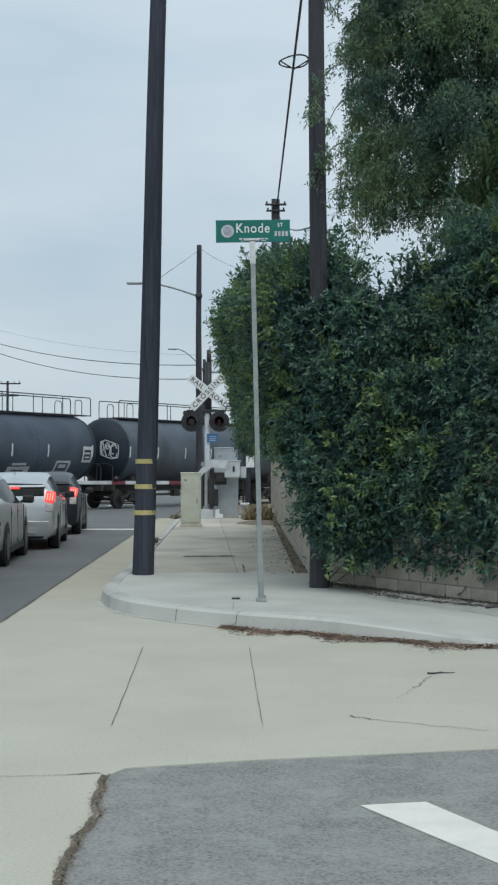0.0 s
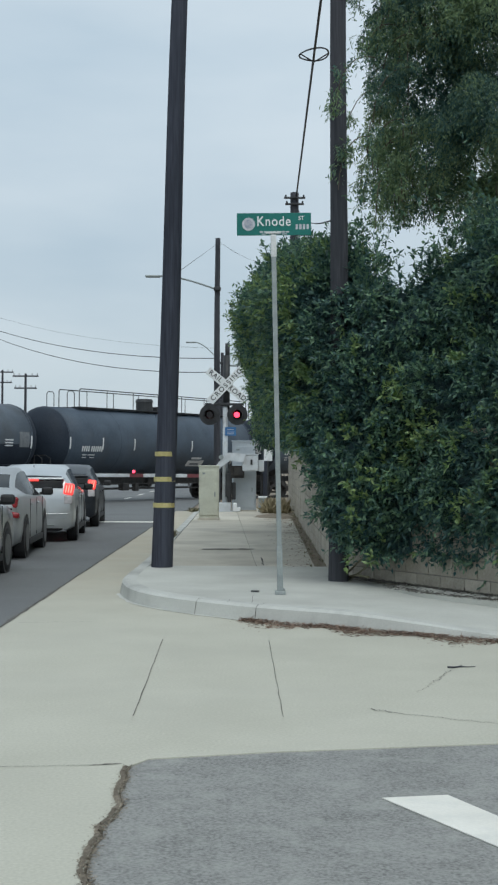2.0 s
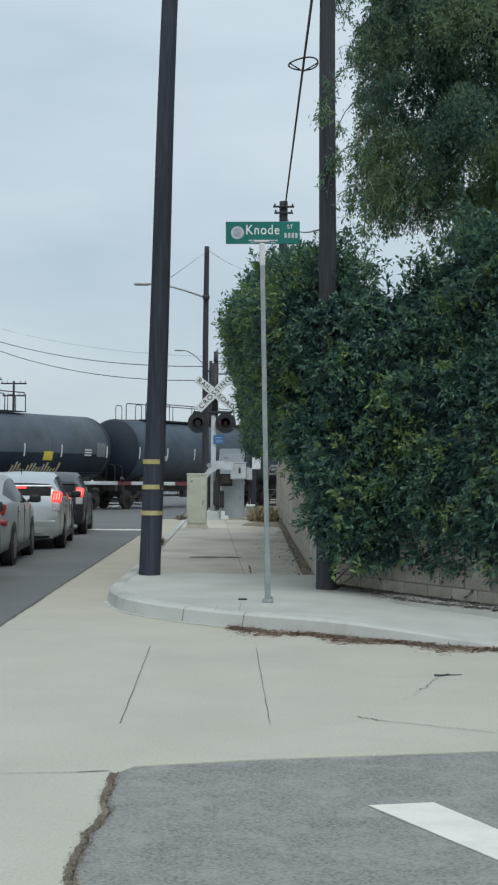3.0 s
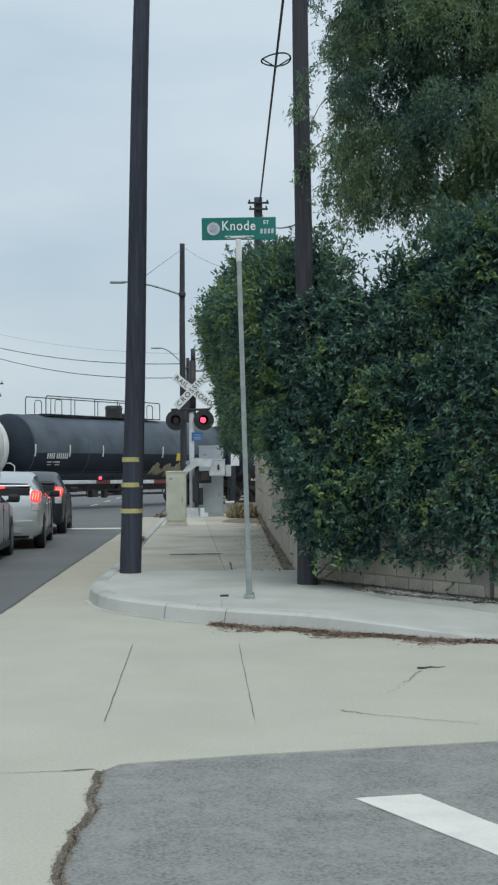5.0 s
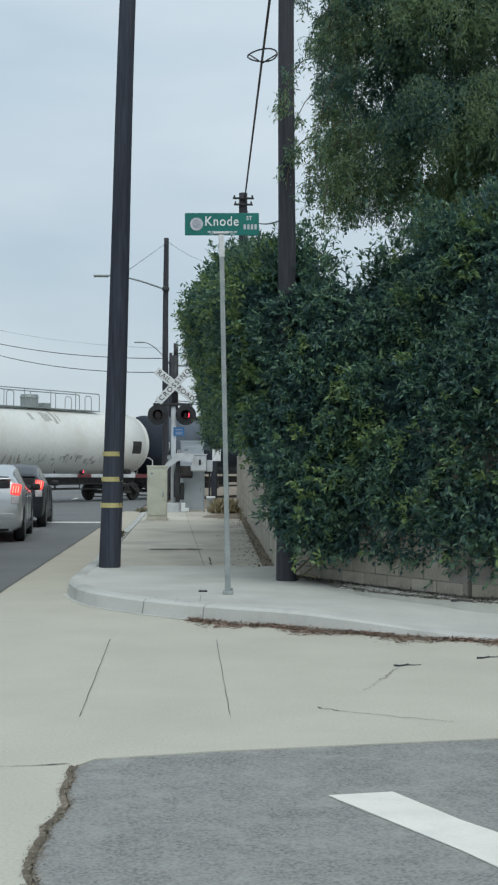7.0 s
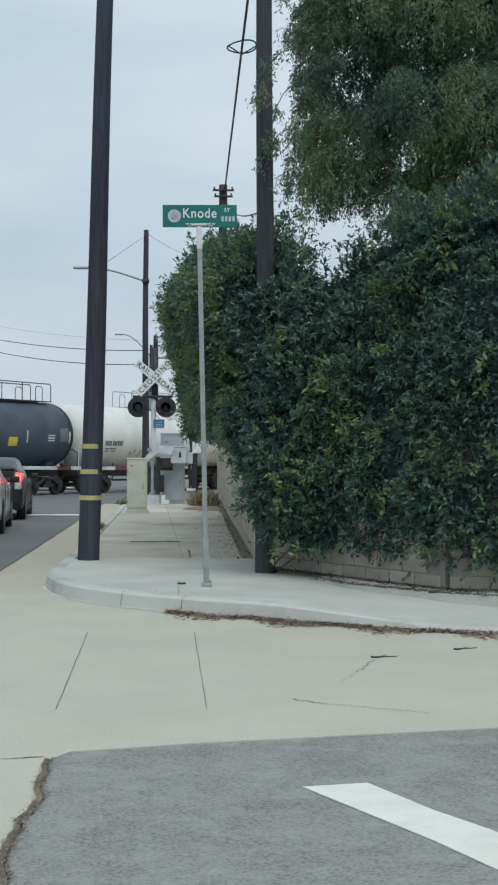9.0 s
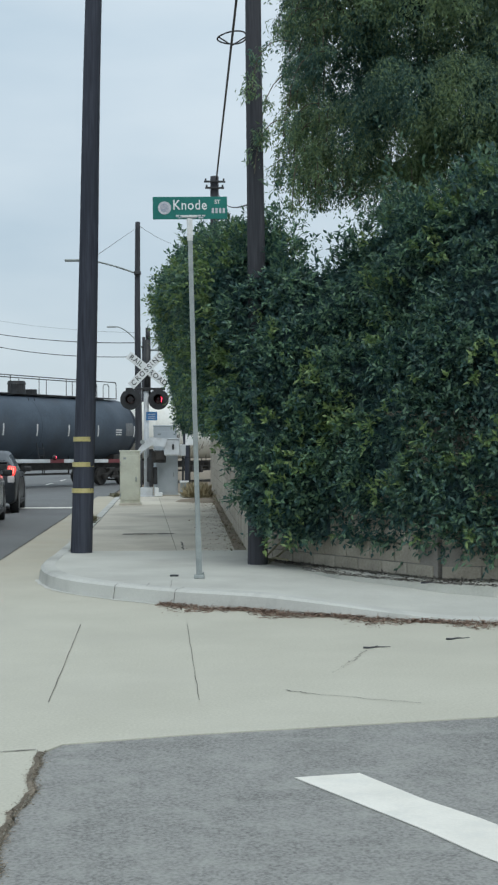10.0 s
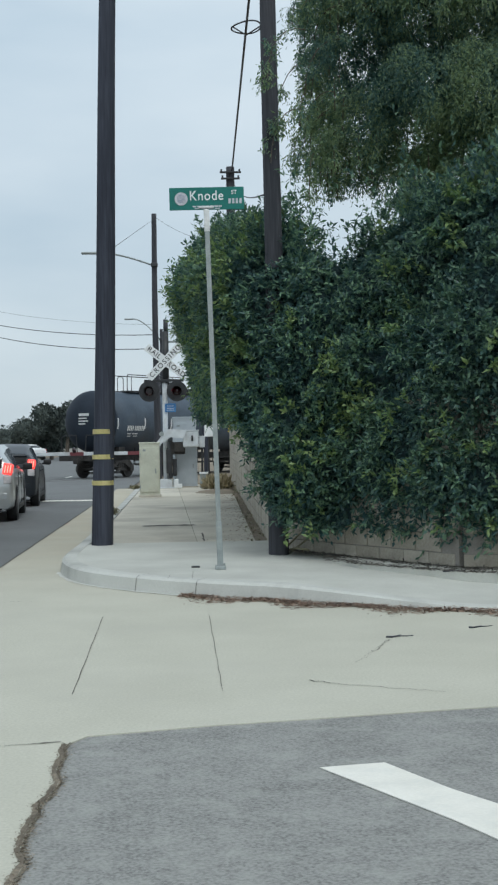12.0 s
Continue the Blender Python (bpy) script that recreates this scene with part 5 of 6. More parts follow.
def crossing_signal():
    s = thing("crossing_signal", pose(-1.24, 38.0, 0.12), "railway crossing signal with crossbuck, red flashing lamps and lowered gate", "crossing signal")
    bm = B()
    rod(bm, (0, 0, 0), (0, 0, 3.1), 0.075, seg=16)
    part("mast", bm, M_LIGHTGREY, s, "pale grey steel mast", smooth=True)
    bm = B()
    rod(bm, (0.03, 0.1, 2.9), (0.03, 0.1, 4.6), 0.10, seg=14)
    rod(bm, (0.05, 0.1, 4.5), (0.05, 0.1, 4.95), 0.07, seg=14)
    part("upper_mast", bm, M_BLACK, s, smooth=True)
    bm = B()
    rod(bm, (0.5, 0.1, 4.25), (0.5, 0.1, 4.55), 0.17, 0.13, seg=14)
    rod(bm, (0.5, 0.1, 4.55), (0.5, 0.1, 4.8), 0.12, 0.02, seg=14)
    rod(bm, (0.03, 0.1, 4.3), (0.5, 0.1, 4.3), 0.03, seg=8)
    part("bell", bm, M_GALV, s, smooth=True)
    for name, ang in (("blade", 46), ("blade", -38)):
        bm = box(B(), (0, 0, 0), (1.38, 0.012, 0.235), 0.003)
        bl = part(name, bm, M_WHITE, s, "white crossbuck blade with black lettering")
        y = -0.13 if ang > 0 else -0.10
        bl.matrix_basis = Matrix.Translation((0.03, y, 3.72)) @ Matrix.Rotation(radians(-ang), 4, "Y")
        words = [("CROSSING", 0.0, 1.34)] if ang > 0 else [("RAIL", -0.40, 1.12), ("ROAD", 0.40, 1.12)]
        for w, x, sp in words:
            writing("lettering", w, 0.205, M_BLACK, pose(x, -0.008, 0.0, 90, 0, 0), bl, spacing=sp)
    bm = box(B(), (-0.02, -0.1, 3.15), (1.15, 0.07, 0.07), 0.01)
    rod(bm, (0, 0, 3.1), (0, 0, 3.2), 0.12, seg=12)
    part("lamp_bar", bm, M_BLACK, s)
    for x in (-0.45, 0.36):
        bm = B()
        rod(bm, (x, -0.16, 2.84), (x, -0.19, 2.84), 0.30, seg=32)
        unit = part("backing_disc", bm, M_BLACK, s, "round black lamp backing", smooth=False)
        bm = B()
        rod(bm, (x, -0.14, 2.84), (x, 0.12, 2.84), 0.17, 0.12, seg=20)
        part("lamp_housing", bm, M_BLACK, unit)
        bm = B()
        n = 18
        rows = []
        for yy in (-0.19, -0.46):
            for r in (0.155, 0.145):
                rows.append([bm.verts.new((x + r * math.cos(a), yy if abs(math.sin(a)) > -1 else yy, 2.84 + r * math.sin(a))) for a in [radians(-30 + 240 * k / n) for k in range(n + 1)]])
        for p, q in ((0, 2), (3, 1), (2, 3)):
            for k in range(n):
                bm.faces.new((rows[p][k], rows[p][k + 1], rows[q][k + 1], rows[q][k]))
        part("hood", bm, M_BLACK, unit)
        bm = lathe(B(), [(-0.012, 0.03), (-0.012, 0.09), (0.0, 0.13)], 24)
        bmesh.ops.rotate(bm, cent=(0, 0, 0), matrix=Matrix.Rotation(radians(90), 3, "Z"), verts=bm.verts[:])
        lens = part("lens", bm, M_LENS, unit, "dark red lens")
        lens.location = (x, -0.20, 2.84)
        if x > 0:
            flasher(lens, 0.11, (0, -0.02, 0))
    bm = box(B(), (0.16, -0.12, 2.36), (0.32, 0.012, 0.25), 0.004)
    plate = part("notice_plate", bm, M_BLUE, s, "small blue notice plate")
    for z in (0.05, -0.02, -0.07):
        part("bar", box(B(), (0.16, -0.128, 2.36 + z), (0.20, 0.003, 0.016)), M_SEAL, plate)
    # gate mechanism, arm and counterweight
    bm = box(B(), (0, 0.0, 0.14), (0.36, 0.36, 0.28), 0.02)
    box(bm, (0.0, 0, 0.02), (0.5, 0.5, 0.05), 0.01)
    part("base", bm, M_LIGHTGREY, s)
    bm = box(B(), (0.74, -0.1, 1.44), (0.46, 0.4, 0.48), 0.04)
    box(bm, (0.74, -0.1, 1.69), (0.50, 0.44, 0.03), 0.01)
    part("gate_motor", bm, M_LIGHTGREY, s, "pale grey gate motor housing")
    part("latch", box(B(), (0.78, -0.315, 1.46), (0.06, 0.03, 0.16), 0.01), M_BLACK, s)
    bm = B()
    pts = [(0.55, 1.46), (0.15, 1.50), (-0.08, 1.34), (-0.30, 1.06), (-0.44, 1.02), (-0.44, 1.20), (-0.26, 1.34), (-0.05, 1.62), (0.12, 1.74), (0.62, 1.70)]
    f = [bm.verts.new((x, -0.36, z)) for x, z in pts]
    b = [bm.verts.new((x, -0.24, z)) for x, z in pts]
    bm.faces.new(f)
    bm.faces.new(b[::-1])
    for k in range(len(pts)):
        bm.faces.new((f[k], b[k], b[(k + 1) % len(pts)], f[(k + 1) % len(pts)]))
    bmesh.ops.recalc_face_normals(bm, faces=bm.faces[:])
    part("arm_bracket", bm, M_LIGHTGREY, s, "pale grey cranked arm bracket")
    bm = box(B(), (0.36, -0.1, 1.18), (0.42, 0.22, 0.36), 0.02)
    box(bm, (0.40, -0.24, 1.20), (0.30, 0.06, 0.26), 0.02)
    part("counterweight", bm, M_TRUCK, s)
    bm = B()
    rod(bm, (-0.1, -0.36, 1.6), (-0.1, -0.40, 1.6), 0.07, seg=14)
    part("pivot", bm, M_GALV, s)
    arm = part("gate_arm", box(B(), (-2.85, -0.30, 1.06), (4.9, 0.05, 0.10), 0.01), M_LIGHTGREY, s, "white gate arm with red stripes")
    for k, x in enumerate((-0.89, -2.56, -4.0, -5.05)):
        part("stripe", box(B(), (x, -0.30, 1.06), (0.40, 0.056, 0.103)), M_RED, arm)
    for x in (-2.63, -4.1, -5.15):
        bm = B()
        rod(bm, (x, -0.30, 1.10), (x, -0.30, 1.22), 0.055, seg=14)
        rod(bm, (x, -0.30, 1.22), (x, -0.30, 1.25), 0.05, 0.02, seg=14)
        lamp = part("arm_lamp", bm, M_LENS, arm, "small red gate lamp")
        if x == -2.63:
            flasher(lamp, 0.06, (x, -0.36, 1.17))
    # dark drive gear under the arm, and its foot box
    bm = box(B(), (0.10, -0.12, 0.80), (0.16, 0.2, 0.72), 0.03)
    rod(bm, (0.14, -0.16, 0.3), (0.14, -0.16, 1.4), 0.06, seg=10)
    box(bm, (0.26, -0.05, 0.62), (0.12, 0.1, 0.5), 0.02)
    part("drive_column", bm, M_BLACK, s)
    bm = box(B(), (0.30, -0.2, 0.15), (0.12, 0.2, 0.26), 0.02)
    box(bm, (0.40, -0.2, 0.08), (0.14, 0.2, 0.12), 0.02)
    part("junction_box", bm, M_WHITE, s, "small white junction box")
    return s


def cabinet(name, m, size, mat, label, cap=True):
    c = thing(name, m, label, "cabinet")
    w, d, h = size
    part("plinth", box(B(), (0, 0, 0.02), (w + 0.06, d + 0.06, 0.06), 0.01), M_WALK_OLD, c)
    body = part("body", box(B(), (0, 0, h / 2 + 0.04), (w, d, h), 0.012), mat, c)
    part("door", box(B(), (0, -d / 2 - 0.008, h / 2 + 0.03), (w * 0.9, 0.018, h * 0.86), 0.006), mat, c)
    if cap:
        part("lid", box(B(), (0, 0, h + 0.05), (w + 0.03, d + 0.03, 0.04), 0.012), mat, c)
    part("handle", box(B(), (w * 0.32, -d / 2 - 0.03, h * 0.5), (0.03, 0.03, 0.12), 0.006), M_GALV, c)
    part("label_plate", box(B(), (-w * 0.25, -d / 2 - 0.022, h * 0.9), (w * 0.14, 0.008, 0.05), 0.002), M_GALV, c)
    for z in (0.2, 0.8):
        part("hinge", box(B(), (-w * 0.46, -d / 2 - 0.02, h * z), (0.02, 0.02, 0.1), 0.004), M_GALV, c)
    return c


def cable(name, pts, r, label, sag=0.0):
    bm = B()
    out = []
    for a, b in zip(pts[:-1], pts[1:]):
        a, b = Vector(a), Vector(b)
        for k in range(14):
            u = k / 14
            p = a.lerp(b, u)
            p.z -= sag * 4 * u * (1 - u)
            out.append(p)
    out.append(Vector(pts[-1]))
    bent(bm, out, r, 6)
    return tagged(part(name, bm, M_WIRE), label, "cable")


def lamp_arm(px, py, z0, tip, label):
    """A bracket arm with a flat luminaire, on its pole."""
    c = thing("street_lamp", pose(px, py, z0), label, "street lamp")
    bm = B()
    dx, dz = tip
    pts = []
    for k in range(11):
        u = k / 10
        pts.append((dx * u - 0.08, 0, dz * math.sin(u * math.pi / 2)))
    bent(bm, pts, 0.03, 8)
    part("arm", bm, M_GALV, c, smooth=True)
    bm = box(B(), (dx - 0.24, 0, dz - 0.02), (0.52, 0.2, 0.075), 0.03)
    part("luminaire", bm, M_GALV, c)
    bm = box(B(), (0, 0, 0), (0.24, 0.24, 0.14), 0.03)
    part("clamp", bm, M_BLACK, c)
    return c


def far_pole(x, y, h):
    p = thing("far_utility_pole", pose(x, y, -0.31), "distant wooden utility pole with two crossarms", "utility pole", group="distant utility poles")
    bm = B()
    rod(bm, (0, 0, 0), (0, 0, h), 0.2, 0.13, 10)
    part("shaft", bm, M_POLE2, p)
    for z, w in ((h - 0.3, 3.0), (h - 1.7, 2.6)):
        bm = box(B(), (0, 0, z), (w, 0.16, 0.16), 0.01)
        part("crossarm", bm, M_POLE2, p)
        for k in (-0.45, -0.25, 0.25, 0.45):
            bm = B()
            rod(bm, (w * k, 0, z), (w * k, 0, z + 0.35), 0.07, 0.04, 8)
            part("insulator", bm, M_GALV, p)
    return p


def far_tree(x, y, h, w, rng):
    t = thing("far_tree", pose(x, y, -0.31), "distant dark green rounded tree", "tree", group="distant trees")
    bm = B()
    rod(bm, (0, 0, 0), (0.1, 0, h * 0.5), 0.25, 0.15, 8)
    part("trunk", bm, M_BARK, t)
    lumps = [((rng.normal() * w * 0.28, rng.normal() * w * 0.2, h * rng.uniform(0.35, 0.78)), (w * rng.uniform(0.14, 0.22),) * 3) for k in range(12)]
    core_mesh("inner_shade", lumps, 0.85, M_FAR, t)
    p, nrm = shell_points(lumps, 6000, rng, depth=0.2)
    d = nrm + rng.normal(size=p.shape) * 0.6
    d /= np.linalg.norm(d, axis=1, keepdims=True)
    tagged(leaf_mesh("crown", p, d, nrm + rng.normal(size=p.shape) * 0.4, 0.32, 0.2, M_FAR, t), kind="stuff")
    return t


def far_house(x, y, w, d, h):
    c = thing("far_building", pose(x, y, -0.31), "low pale distant building with a flat dark roof", "building", group="distant buildings")
    part("wall", box(B(), (0, 0, h / 2), (w, d, h), 0.05), M_STUCCO, c)
    part("roof", box(B(), (0, 0, h + 0.15), (w + 0.6, d + 0.6, 0.3), 0.05), M_ROOF, c)
    for k in range(int(w / 3)):
        part("window", box(B(), (-w / 2 + 1.5 + 3 * k, -d / 2 - 0.03, h * 0.55), (1.3, 0.1, 1.0), 0.02), M_GLASS, c)
    return c


def gutter_litter(rng):
    """Reddish dry needles swept along the kerb."""
    line = [(KL[i], KIN[0.055][i]) for i in range(len(KL)) if KL[i][0] > -0.25 and KL[i][1] < 12.7 and KL[i][0] < 5]
    n = 5200
    cs = np.zeros((n, 3))
    for k in range(n):
        i = rng.integers(0, len(line) - 1)
        (ax, ay), (bx, by) = line[i]
        (cx, cy), _ = line[i + 1]
        u = rng.random()
        nx, ny = ax - bx, ay - by
        ln = math.hypot(nx, ny)
        dist = abs(rng.normal()) * 0.19 * (0.25 + 0.75 * math.sin(ax * 4.1 + 1.0) ** 2) + 0.01
        cs[k] = (ax + (cx - ax) * u + nx / ln * dist, ay + (cy - ay) * u + ny / ln * dist, 0.004 + 0.03 * rng.random() * math.exp(-dist * 12))
    d = rng.normal(size=(n, 3)) * np.array([1, 0.7, 0.12])
    d /= np.linalg.norm(d, axis=1, keepdims=True)
    up = np.array([[0, 0, 1.0]]) + rng.normal(size=(n, 3)) * 0.3
    o = leaf_mesh("gutter_litter", cs, d, up, 0.055, 0.012, M_NEEDLE, None)
    return tagged(o, "reddish-brown dry needles lying along the kerb", "litter", kind="stuff")


def scatter(name, pts, spread, n, size, mat, label, category, z, rng, rise=0.1):
    pts = np.array(pts)
    k = rng.integers(0, len(pts), n)
    cs = np.concatenate([pts[k] + rng.normal(size=(n, 2)) * spread, np.full((n, 1), z)], axis=1)
    cs[:, 2] += rng.random(n) * 0.006
    d = rng.normal(size=(n, 3)) * np.array([1, 1, rise]) + np.array([0, 0, rise])
    d /= np.linalg.norm(d, axis=1, keepdims=True)
    up = rng.normal(size=(n, 3)) * 0.4 + np.array([0, 0, 1.0])
    return tagged(leaf_mesh(name, cs, d, up, size, size * 0.3, mat, None), label, category, kind="stuff")


def stick(a, b, z):
    bm = B()
    pts = [(p[0], p[1], z + 0.008) for p in wander(a, b, 6, 0.022, 7)]
    for k, (p, q) in enumerate(zip(pts[:-1], pts[1:])):
        rod(bm, p, q, 0.008 - 0.0009 * k, 0.008 - 0.0009 * (k + 1), seg=7)
    rod(bm, pts[2], (pts[2][0] + 0.05, pts[2][1] + 0.07, z + 0.01), 0.004, 0.002, seg=6)
    return tagged(part("fallen_twig", bm, M_POLE2), "dark dry twig lying on the concrete", "twig")


# ---- place everything ----
wall_main = block_wall("wall_main", WALL[1], WALL[0], 9, 30, "tan concrete block garden wall beside the sidewalk")
wall_cut = block_wall("wall_corner", WALL[1], WALL[2], 9, 40, "tan concrete block wall across the corner, grown over")
wall_side = block_wall("wall_side", WALL[2], WALL[3], 9, 40, "tan concrete block wall under the hedge")
wall_side2 = block_wall("wall_side_2", WALL[3], WALL[4], 9, 20, "tan concrete block wall under the hedge")

utility_pole((-1.395, 17.06, 0.15), (-1.13, 17.06, 10.2), 0.142, 0.095, M_POLE, "dark creosoted wooden utility pole with three yellow bands", (0.815, 1.155, 1.485))
utility_pole((0.818, 15.18, 0.15), (0.79, 15.18, 10.0), 0.118, 0.080, M_POLE2, "dark weathered wooden pole rising through the hedge")
utility_pole((1.10, 52.0, -0.32), (1.04, 52.0, 12.45), 0.21, 0.165, M_POLE2, "wooden utility pole standing behind the wall")
utility_pole((-1.75, 45.0, -0.05), (-1.76, 45.0, 9.38), 0.13, 0.085, M_POLE2, "slender brown wooden pole with a street lamp arm")
street_sign()
hedge(np.random.default_rng(5))
overhanging_tree(np.random.default_rng(8))

tank_car(0.75, 15.0, M_TANK_G, "grey tank car with pale graffiti on its end", graffiti=True)
tank_car(-17.1, 15.05, M_TANK, "black tank car with white lettering bars and top handrails", rail_end=-0.95, rail_start=1.75, extra=True)
tank_car(-35.3, 15.75, M_TANK_G, "dark grey tank car with a short top platform", rails="part", platform=(0.12, 0.70), placard=M_PLACARD, band=True)
tank_car(-52.1, 14.85, M_TANK_W, "grimy white tank car with rust streaks", rails="part", platform=(0.30, 0.81), placard=M_TRUCK)
tank_car(-69.4, 15.3, M_TANK, "black tank car with full top handrail, last of the train", rail_start=2.2, placard=M_PLACARD, head_marks=True)
for y in (-0.72, 0.72):
    bm = box(B(), (0, y, -0.07), (700, 0.07, 0.14), 0.01)
    rail = part("railway_rail", bm, M_TRUCK)
    rail.matrix_basis = TRACK
    tagged(rail, "steel railway rail set across the street", "rail", kind="structure")

motor_car("hatchback", -4.55, 24.75, M_SILVER, "silver hatchback with lit brake lamps, waiting in the queue", HATCH, turn=5.0)
motor_car("hatchback", -4.90, 30.6, M_DARKCAR, "charcoal hatchback with lit brake lamps at the limit line", HATCH, turn=4.2)
motor_car("sedan", -4.68, 19.85, M_STEEL_CAR, "silver sedan waiting in the queue, lamps unlit", SEDAN, lit=False, turn=3.8)
motor_car("sedan", -4.42, 14.35, M_GREYCAR, "grey sedan waiting last in the queue", SEDAN, lit=False)

crossing_signal()
cabinet("signal_cabinet", pose(-1.43, 31.8, 0.155), (0.48, 0.42, 1.26), M_BEIGE, "beige steel utility cabinet standing on the sidewalk")
cabinet("relay_case", pose(-0.66, 38.6, 0.12), (0.66, 0.5, 1.30), M_ALU, "grey aluminium relay case beside the gate")
cabinet("relay_case", pose(-0.72, 39.6, 0.12), (0.70, 0.5, 2.05), M_ALU, "tall grey aluminium relay case behind the gate")

# cables
cable("overhead_cable", [(1.12, 51.9, 12.3), (1.17, 34.1, 12.30), (1.22, 20.0, 12.3), (1.3, -30.0, 12.6)], 0.034, "black bundled cable descending to the pole behind")
bm = B()
ring = []
for k in range(28):
    a = 2 * math.pi * k / 28
    ring.append((0.25 * math.cos(a), 0.34 * math.sin(a) * (1.0 + 0.25 * math.cos(a)), 0.02 * math.cos(a)))
bent(bm, ring + [ring[0]], 0.014, 6)
rod(bm, (-0.24, 0, 0.02), (0.0, 0.0, -0.13), 0.012, seg=6)
rod(bm, (0.24, 0, 0.02), (0.0, 0.0, -0.13), 0.012, seg=6)
loop = tagged(part("cable_loop", bm, M_WIRE), "black teardrop cable storage loop hung on the overhead cable", "cable loop")
loop.location = (1.17, 34.1, 12.34)
loop.scale = (1.55, 1.55, 1.55)
for z, w in ((11.95, 0.75), (12.2, 0.85)):
    bm = box(B(), (1.05, 51.78, z), (w, 0.10, 0.07), 0.01)
    for k in (-0.42, 0.42):
        rod(bm, (1.05 + w * k, 51.78, z), (1.05 + w * k, 51.78, z + 0.12), 0.035, seg=8)
    tagged(part("pole_bracket", bm, M_BLACK), "short black steel bracket near the pole top", "bracket")
cable("service_wire", [(1.2, 51.7, 11.7), (0.80, 15.3, 4.42)], 0.012, "thin black service wire between two poles", 0.25)
cable("span_wire", [(-1.76, 45, 5.2), (-12.5, 60, 7.68), (-40, 95, 12.0)], 0.014, "black overhead wire crossing the street", 0.35)
cable("span_wire", [(-1.76, 45, 4.72), (-12.5, 60, 7.3), (-40, 95, 11.6)], 0.014, "black overhead wire crossing the street", 0.45)
cable("span_wire", [(-1.76, 45, 5.55), (-12.5, 60, 8.3), (-40, 95, 13.2)], 0.004, "thin overhead wire crossing the street", 0.3)
cable("guy_wire", [(-1.76, 45, 9.2), (-1.33, 17.1, 3.95)], 0.005, "thin wire running from the pole top", 0.0)
cable("guy_wire", [(-1.76, 45, 9.3), (1.04, 52.0, 9.6)], 0.006, "thin wire running from the pole top", 0.35)
lamp_arm(-1.76, 44.9, 7.60, (-2.0, 0.45), "grey street lamp on a curved bracket arm")
utility_pole((-2.62, 75.0, -0.31), (-2.62, 75.0, 8.0), 0.12, 0.09, M_POLE2, "distant lamp pole beyond the tracks")
lamp_arm(-2.62, 74.9, 7.4, (-1.6, 1.2), "distant grey street lamp on a bracket arm")
far_pole(-28.0, 150.0, 12.3)
far_pole(-36.0, 176.0, 14.6)
far_pole(-46.0, 190.0, 13.0)
rng = np.random.default_rng(21)
for x, y, h, w in ((-15.2, 140, 6.9, 5.0), (-17.6, 146, 5.0, 4.5), (-20.5, 160, 4.6, 6), (-25, 172, 4.6, 7), (-30, 178, 4.8, 8), (-36, 176, 4.6, 8), (-42, 190, 5.0, 9), (-13, 160, 4.4, 5), (-23, 165, 4.2, 6)):
    far_tree(x, y, h, w, rng)
far_house(-20, 200, 16, 8, 2.8)
far_house(-44, 215, 20, 8, 3.0)
motor_car("parked_car", -15.6, 120.0, M_PLATE, "distant white car beyond the tracks", SEDAN, lit=False, turn=35)

# small things on the ground
gutter_litter(np.random.default_rng(2))
EDGE = [(a[0] + (b[0] - a[0]) * k / 6, a[1] + (b[1] - a[1]) * k / 6) for a, b in zip(LEFT_EDGE[:-2], LEFT_EDGE[1:-1]) if b[1] > 3.9 for k in range(6)]
part("edge_dirt", ribbon(B(), [(x - 0.012, y) for x, y in EDGE], 0.026, 0.004, 15), M_GRIT, concrete)
scatter("edge_weeds", EDGE, 0.012, 1500, 0.019, M_GRIT, "dry weeds and grit along the asphalt edge", "weeds", -0.004, np.random.default_rng(3), 0.07)
scatter("edge_grit", EDGE, 0.019, 1100, 0.014, M_GRIT, "grey-brown grit in the broken asphalt edge", "grit", 0.0, np.random.default_rng(6), 0.1)
WB = [(0.95 + 1.7 * u, 15.55 - 2.6 * u) for u in [k / 20 for k in range(21)]] + [(2.7 + 0.2 * k, 12.95 - 0.03 * k) for k in range(12)]
scatter("wall_litter", WB, 0.10, 3600, 0.05, M_CRACK, "brown leaf litter at the foot of the wall", "litter", 0.167, np.random.default_rng(9), 0.12)
scatter("sidewalk_litter", [(a[0] + (b[0] - a[0]) * k / 8 + 0.05, a[1] + (b[1] - a[1]) * k / 8 + 0.03) for a, b in zip(LEDGE[:-1], LEDGE[1:]) for k in range(8)], 0.06, 900, 0.055, M_CRACK, "dark dry leaves caught along the concrete edge", "litter", 0.167, np.random.default_rng(10), 0.03)
scatter("verge_weeds", [(0.72 + 0.01 * math.sin(k), 17.2 + 0.45 * k) for k in range(50)], 0.10, 520, 0.06, M_WEED, "dry weeds along the foot of the wall", "weeds", 0.14, np.random.default_rng(12), 0.7)
scatter("weed_clump", [(0.1, 36.6), (0.25, 36.7), (0.4, 36.6)], 0.09, 800, 0.40, M_STRAW, "straw-coloured clump of tall weeds", "weeds", 0.12, np.random.default_rng(13), 2.6)
scatter("kerb_weeds", [(-1.86, 24.6), (-1.9, 25.3), (-1.84, 24.0), (-2.1, 37.3), (-2.15, 38.4)], 0.06, 700, 0.10, M_WEED, "small weeds in the kerb joint", "weeds", 0.15, np.random.default_rng(14), 0.7)
stick((1.32, 9.66), (1.53, 9.70), 0.0)
stick((2.02, 10.05), (2.22, 10.12), 0.0)
stick((2.30, 12.7), (2.5, 12.75), 0.165)
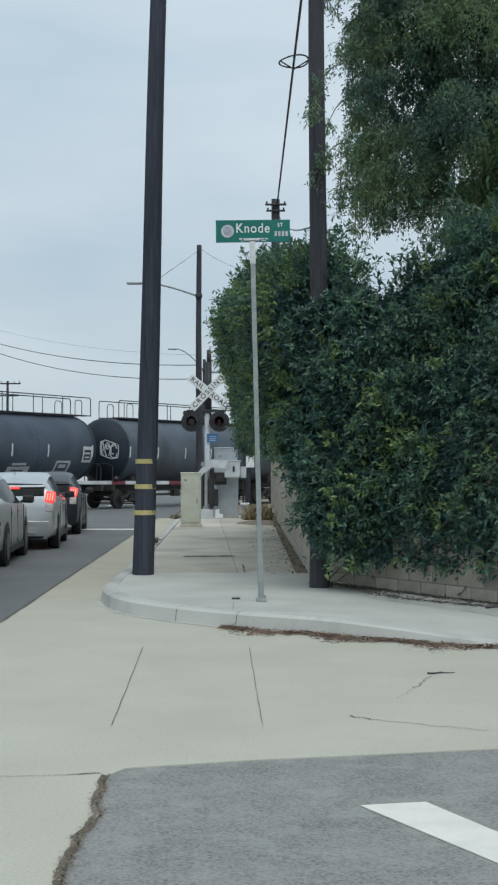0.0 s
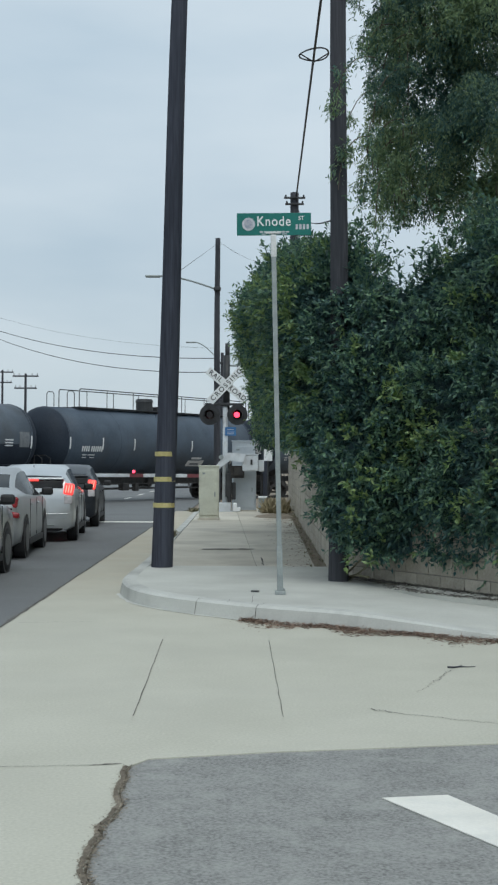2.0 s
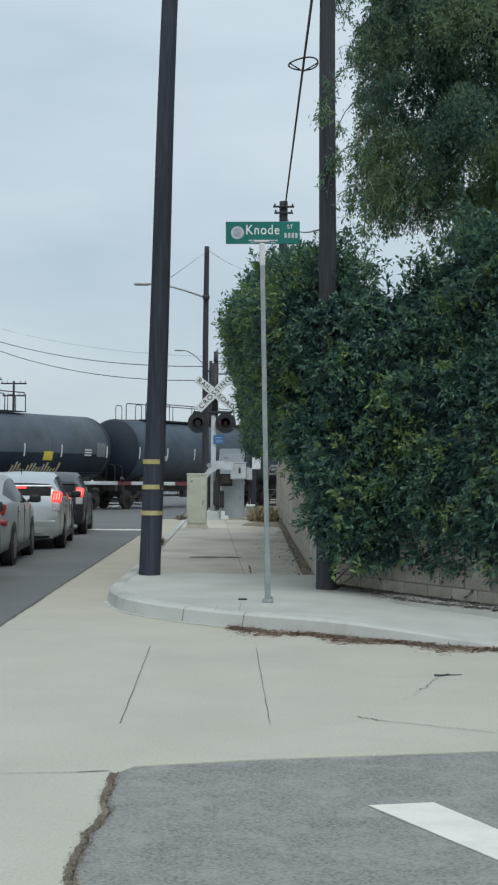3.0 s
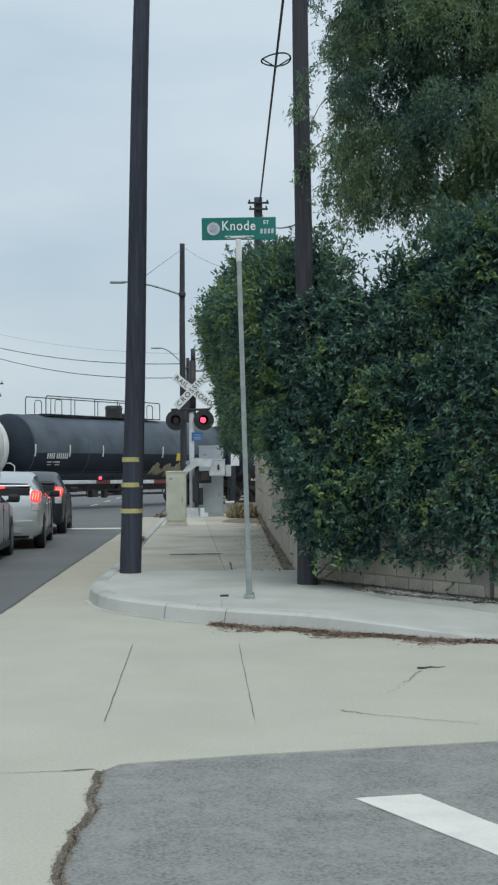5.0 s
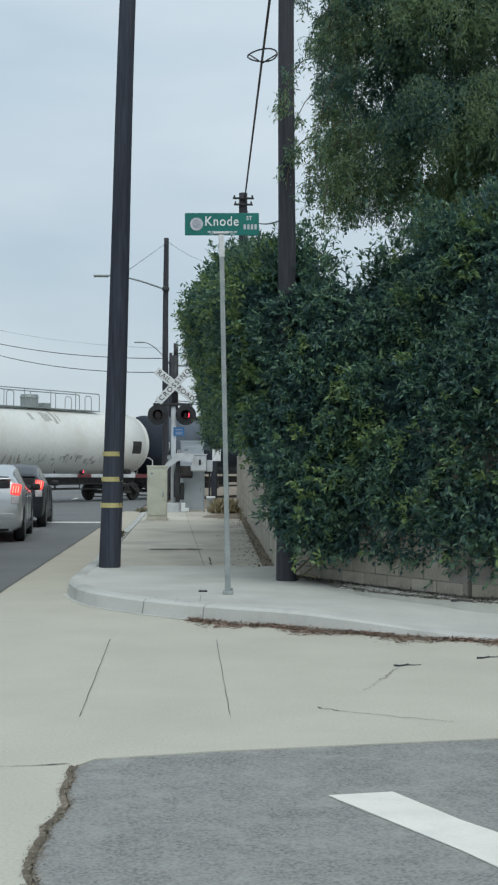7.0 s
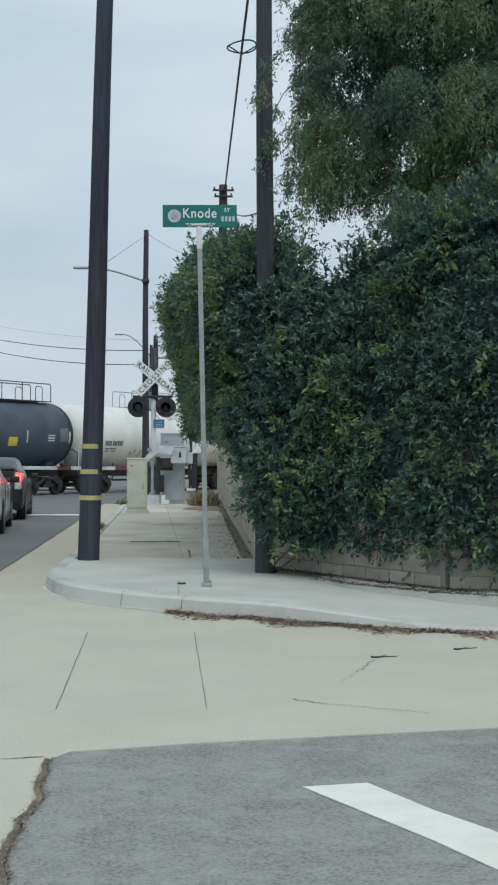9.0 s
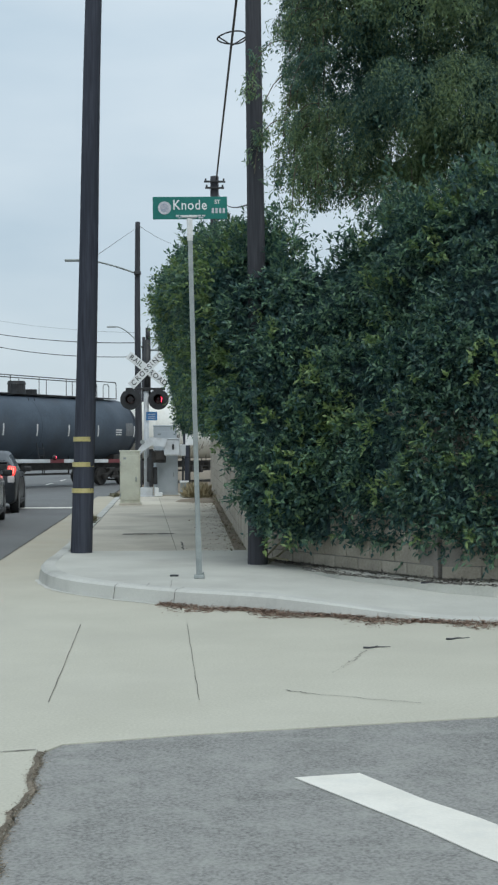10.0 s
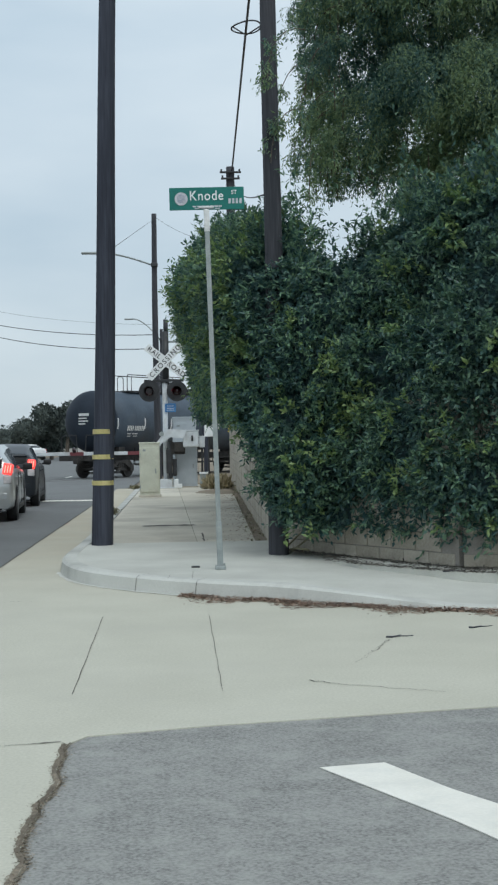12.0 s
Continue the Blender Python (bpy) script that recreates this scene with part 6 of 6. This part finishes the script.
bm = box(B(), (-0.14, 13.8, 0.158), (0.09, 0.11, 0.012), 0.004)
tagged(part("ground_plate", bm, M_BLACK), "small black metal plate set in the sidewalk", "plate")
bm = box(B(), (-1.705, 15.45, 0.085), (0.014, 0.09, 0.07), 0.004)
tagged(part("kerb_outlet", bm, M_CRACK), "dark drain outlet in the kerb face", "drain")
for a, b in (((0.86, 15.4, 0.15), (1.25, 15.0, 0.55)), ((0.95, 15.3, 0.15), (1.4, 14.9, 0.5)), ((0.9, 15.35, 0.18), (1.15, 14.9, 0.22))):
    bm = B()
    bent(bm, [a, ((a[0] + b[0]) / 2, (a[1] + b[1]) / 2 - 0.05, (a[2] + b[2]) / 2 + 0.03), b], 0.012, 6)
    tagged(part("bare_stem", bm, M_WEED), "bare pale brown stem at the foot of the hedge", "stem")

scatter("dirt_litter", [(0.12 + 0.72 * ((k * 37) % 50) / 50 + 0.012 * (33 - k % 50 * 0.3 - 17), 17.4 + 0.32 * (k % 50)) for k in range(150)], 0.16, 1500, 0.035, M_NEEDLE, "brown leaf crumbs strewn on the sidewalk beside the wall", "litter", 0.152, np.random.default_rng(17), 0.12)
s = thing("notice_sign", pose(0.02, 36.8, 0.13), "small white notice sign on a thin steel post", "sign")
bm = B()
rod(bm, (0, 0, 0), (0, 0, 1.85), 0.025, seg=10)
part("post", bm, M_BLACK, s)
part("panel", box(B(), (0, -0.03, 1.66), (0.24, 0.012, 0.34), 0.004), M_WHITE, s)
s = thing("meter_box", pose(-0.18, 38.2, 0.12), "small pale meter box on a thin steel post", "meter")
part("post", rod(B(), (0, 0, 0), (0, 0, 1.55), 0.03, seg=10), M_BLACK, s)
part("box", box(B(), (0, -0.05, 1.36), (0.17, 0.14, 0.34), 0.02), M_LIGHTGREY, s)
s = thing("utility_box", pose(-0.13, 37.6, 0.12), "low pale concrete utility box on the verge", "utility box")
part("body", box(B(), (0, 0, 0.2), (0.24, 0.24, 0.44), 0.02), M_GALV, s)
part("lid", box(B(), (0, 0, 0.45), (0.28, 0.28, 0.06), 0.015), M_WHITE, s)
s = thing("leaning_trunk", pose(-0.05, 40.5, 0.05), "dark leaning trunk beside the relay cases", "tree")
bm = B()
bent(bm, [(0, 0, 0), (0.0, 0, 1.2), (-0.06, 0.05, 1.9), (-0.12, 0.1, 2.5)], 0.09, 10)
part("trunk", bm, M_POLE, s)


# ---- movement ----
def motions():
    for car, s0 in TRAIN:
        walk(car, [(t, TRACK @ Matrix.Translation((s0 + SPEED * t, 0, 0))) for t in [k / 2 for k in range(25)]])
    for ball, at in LAMPS:
        walk(ball, [(k / 5, Matrix.Translation(at) @ Matrix.Rotation(radians(240 * (k / 5 - 0.57)), 4, "Z")) for k in range(61)])
    for wheel, x in WHEELS:
        walk(wheel, [(k / 10, pose(x, 0, 0.46, 0, math.degrees(SPEED * k / 10 / 0.46), 0)) for k in range(121)])


motions()
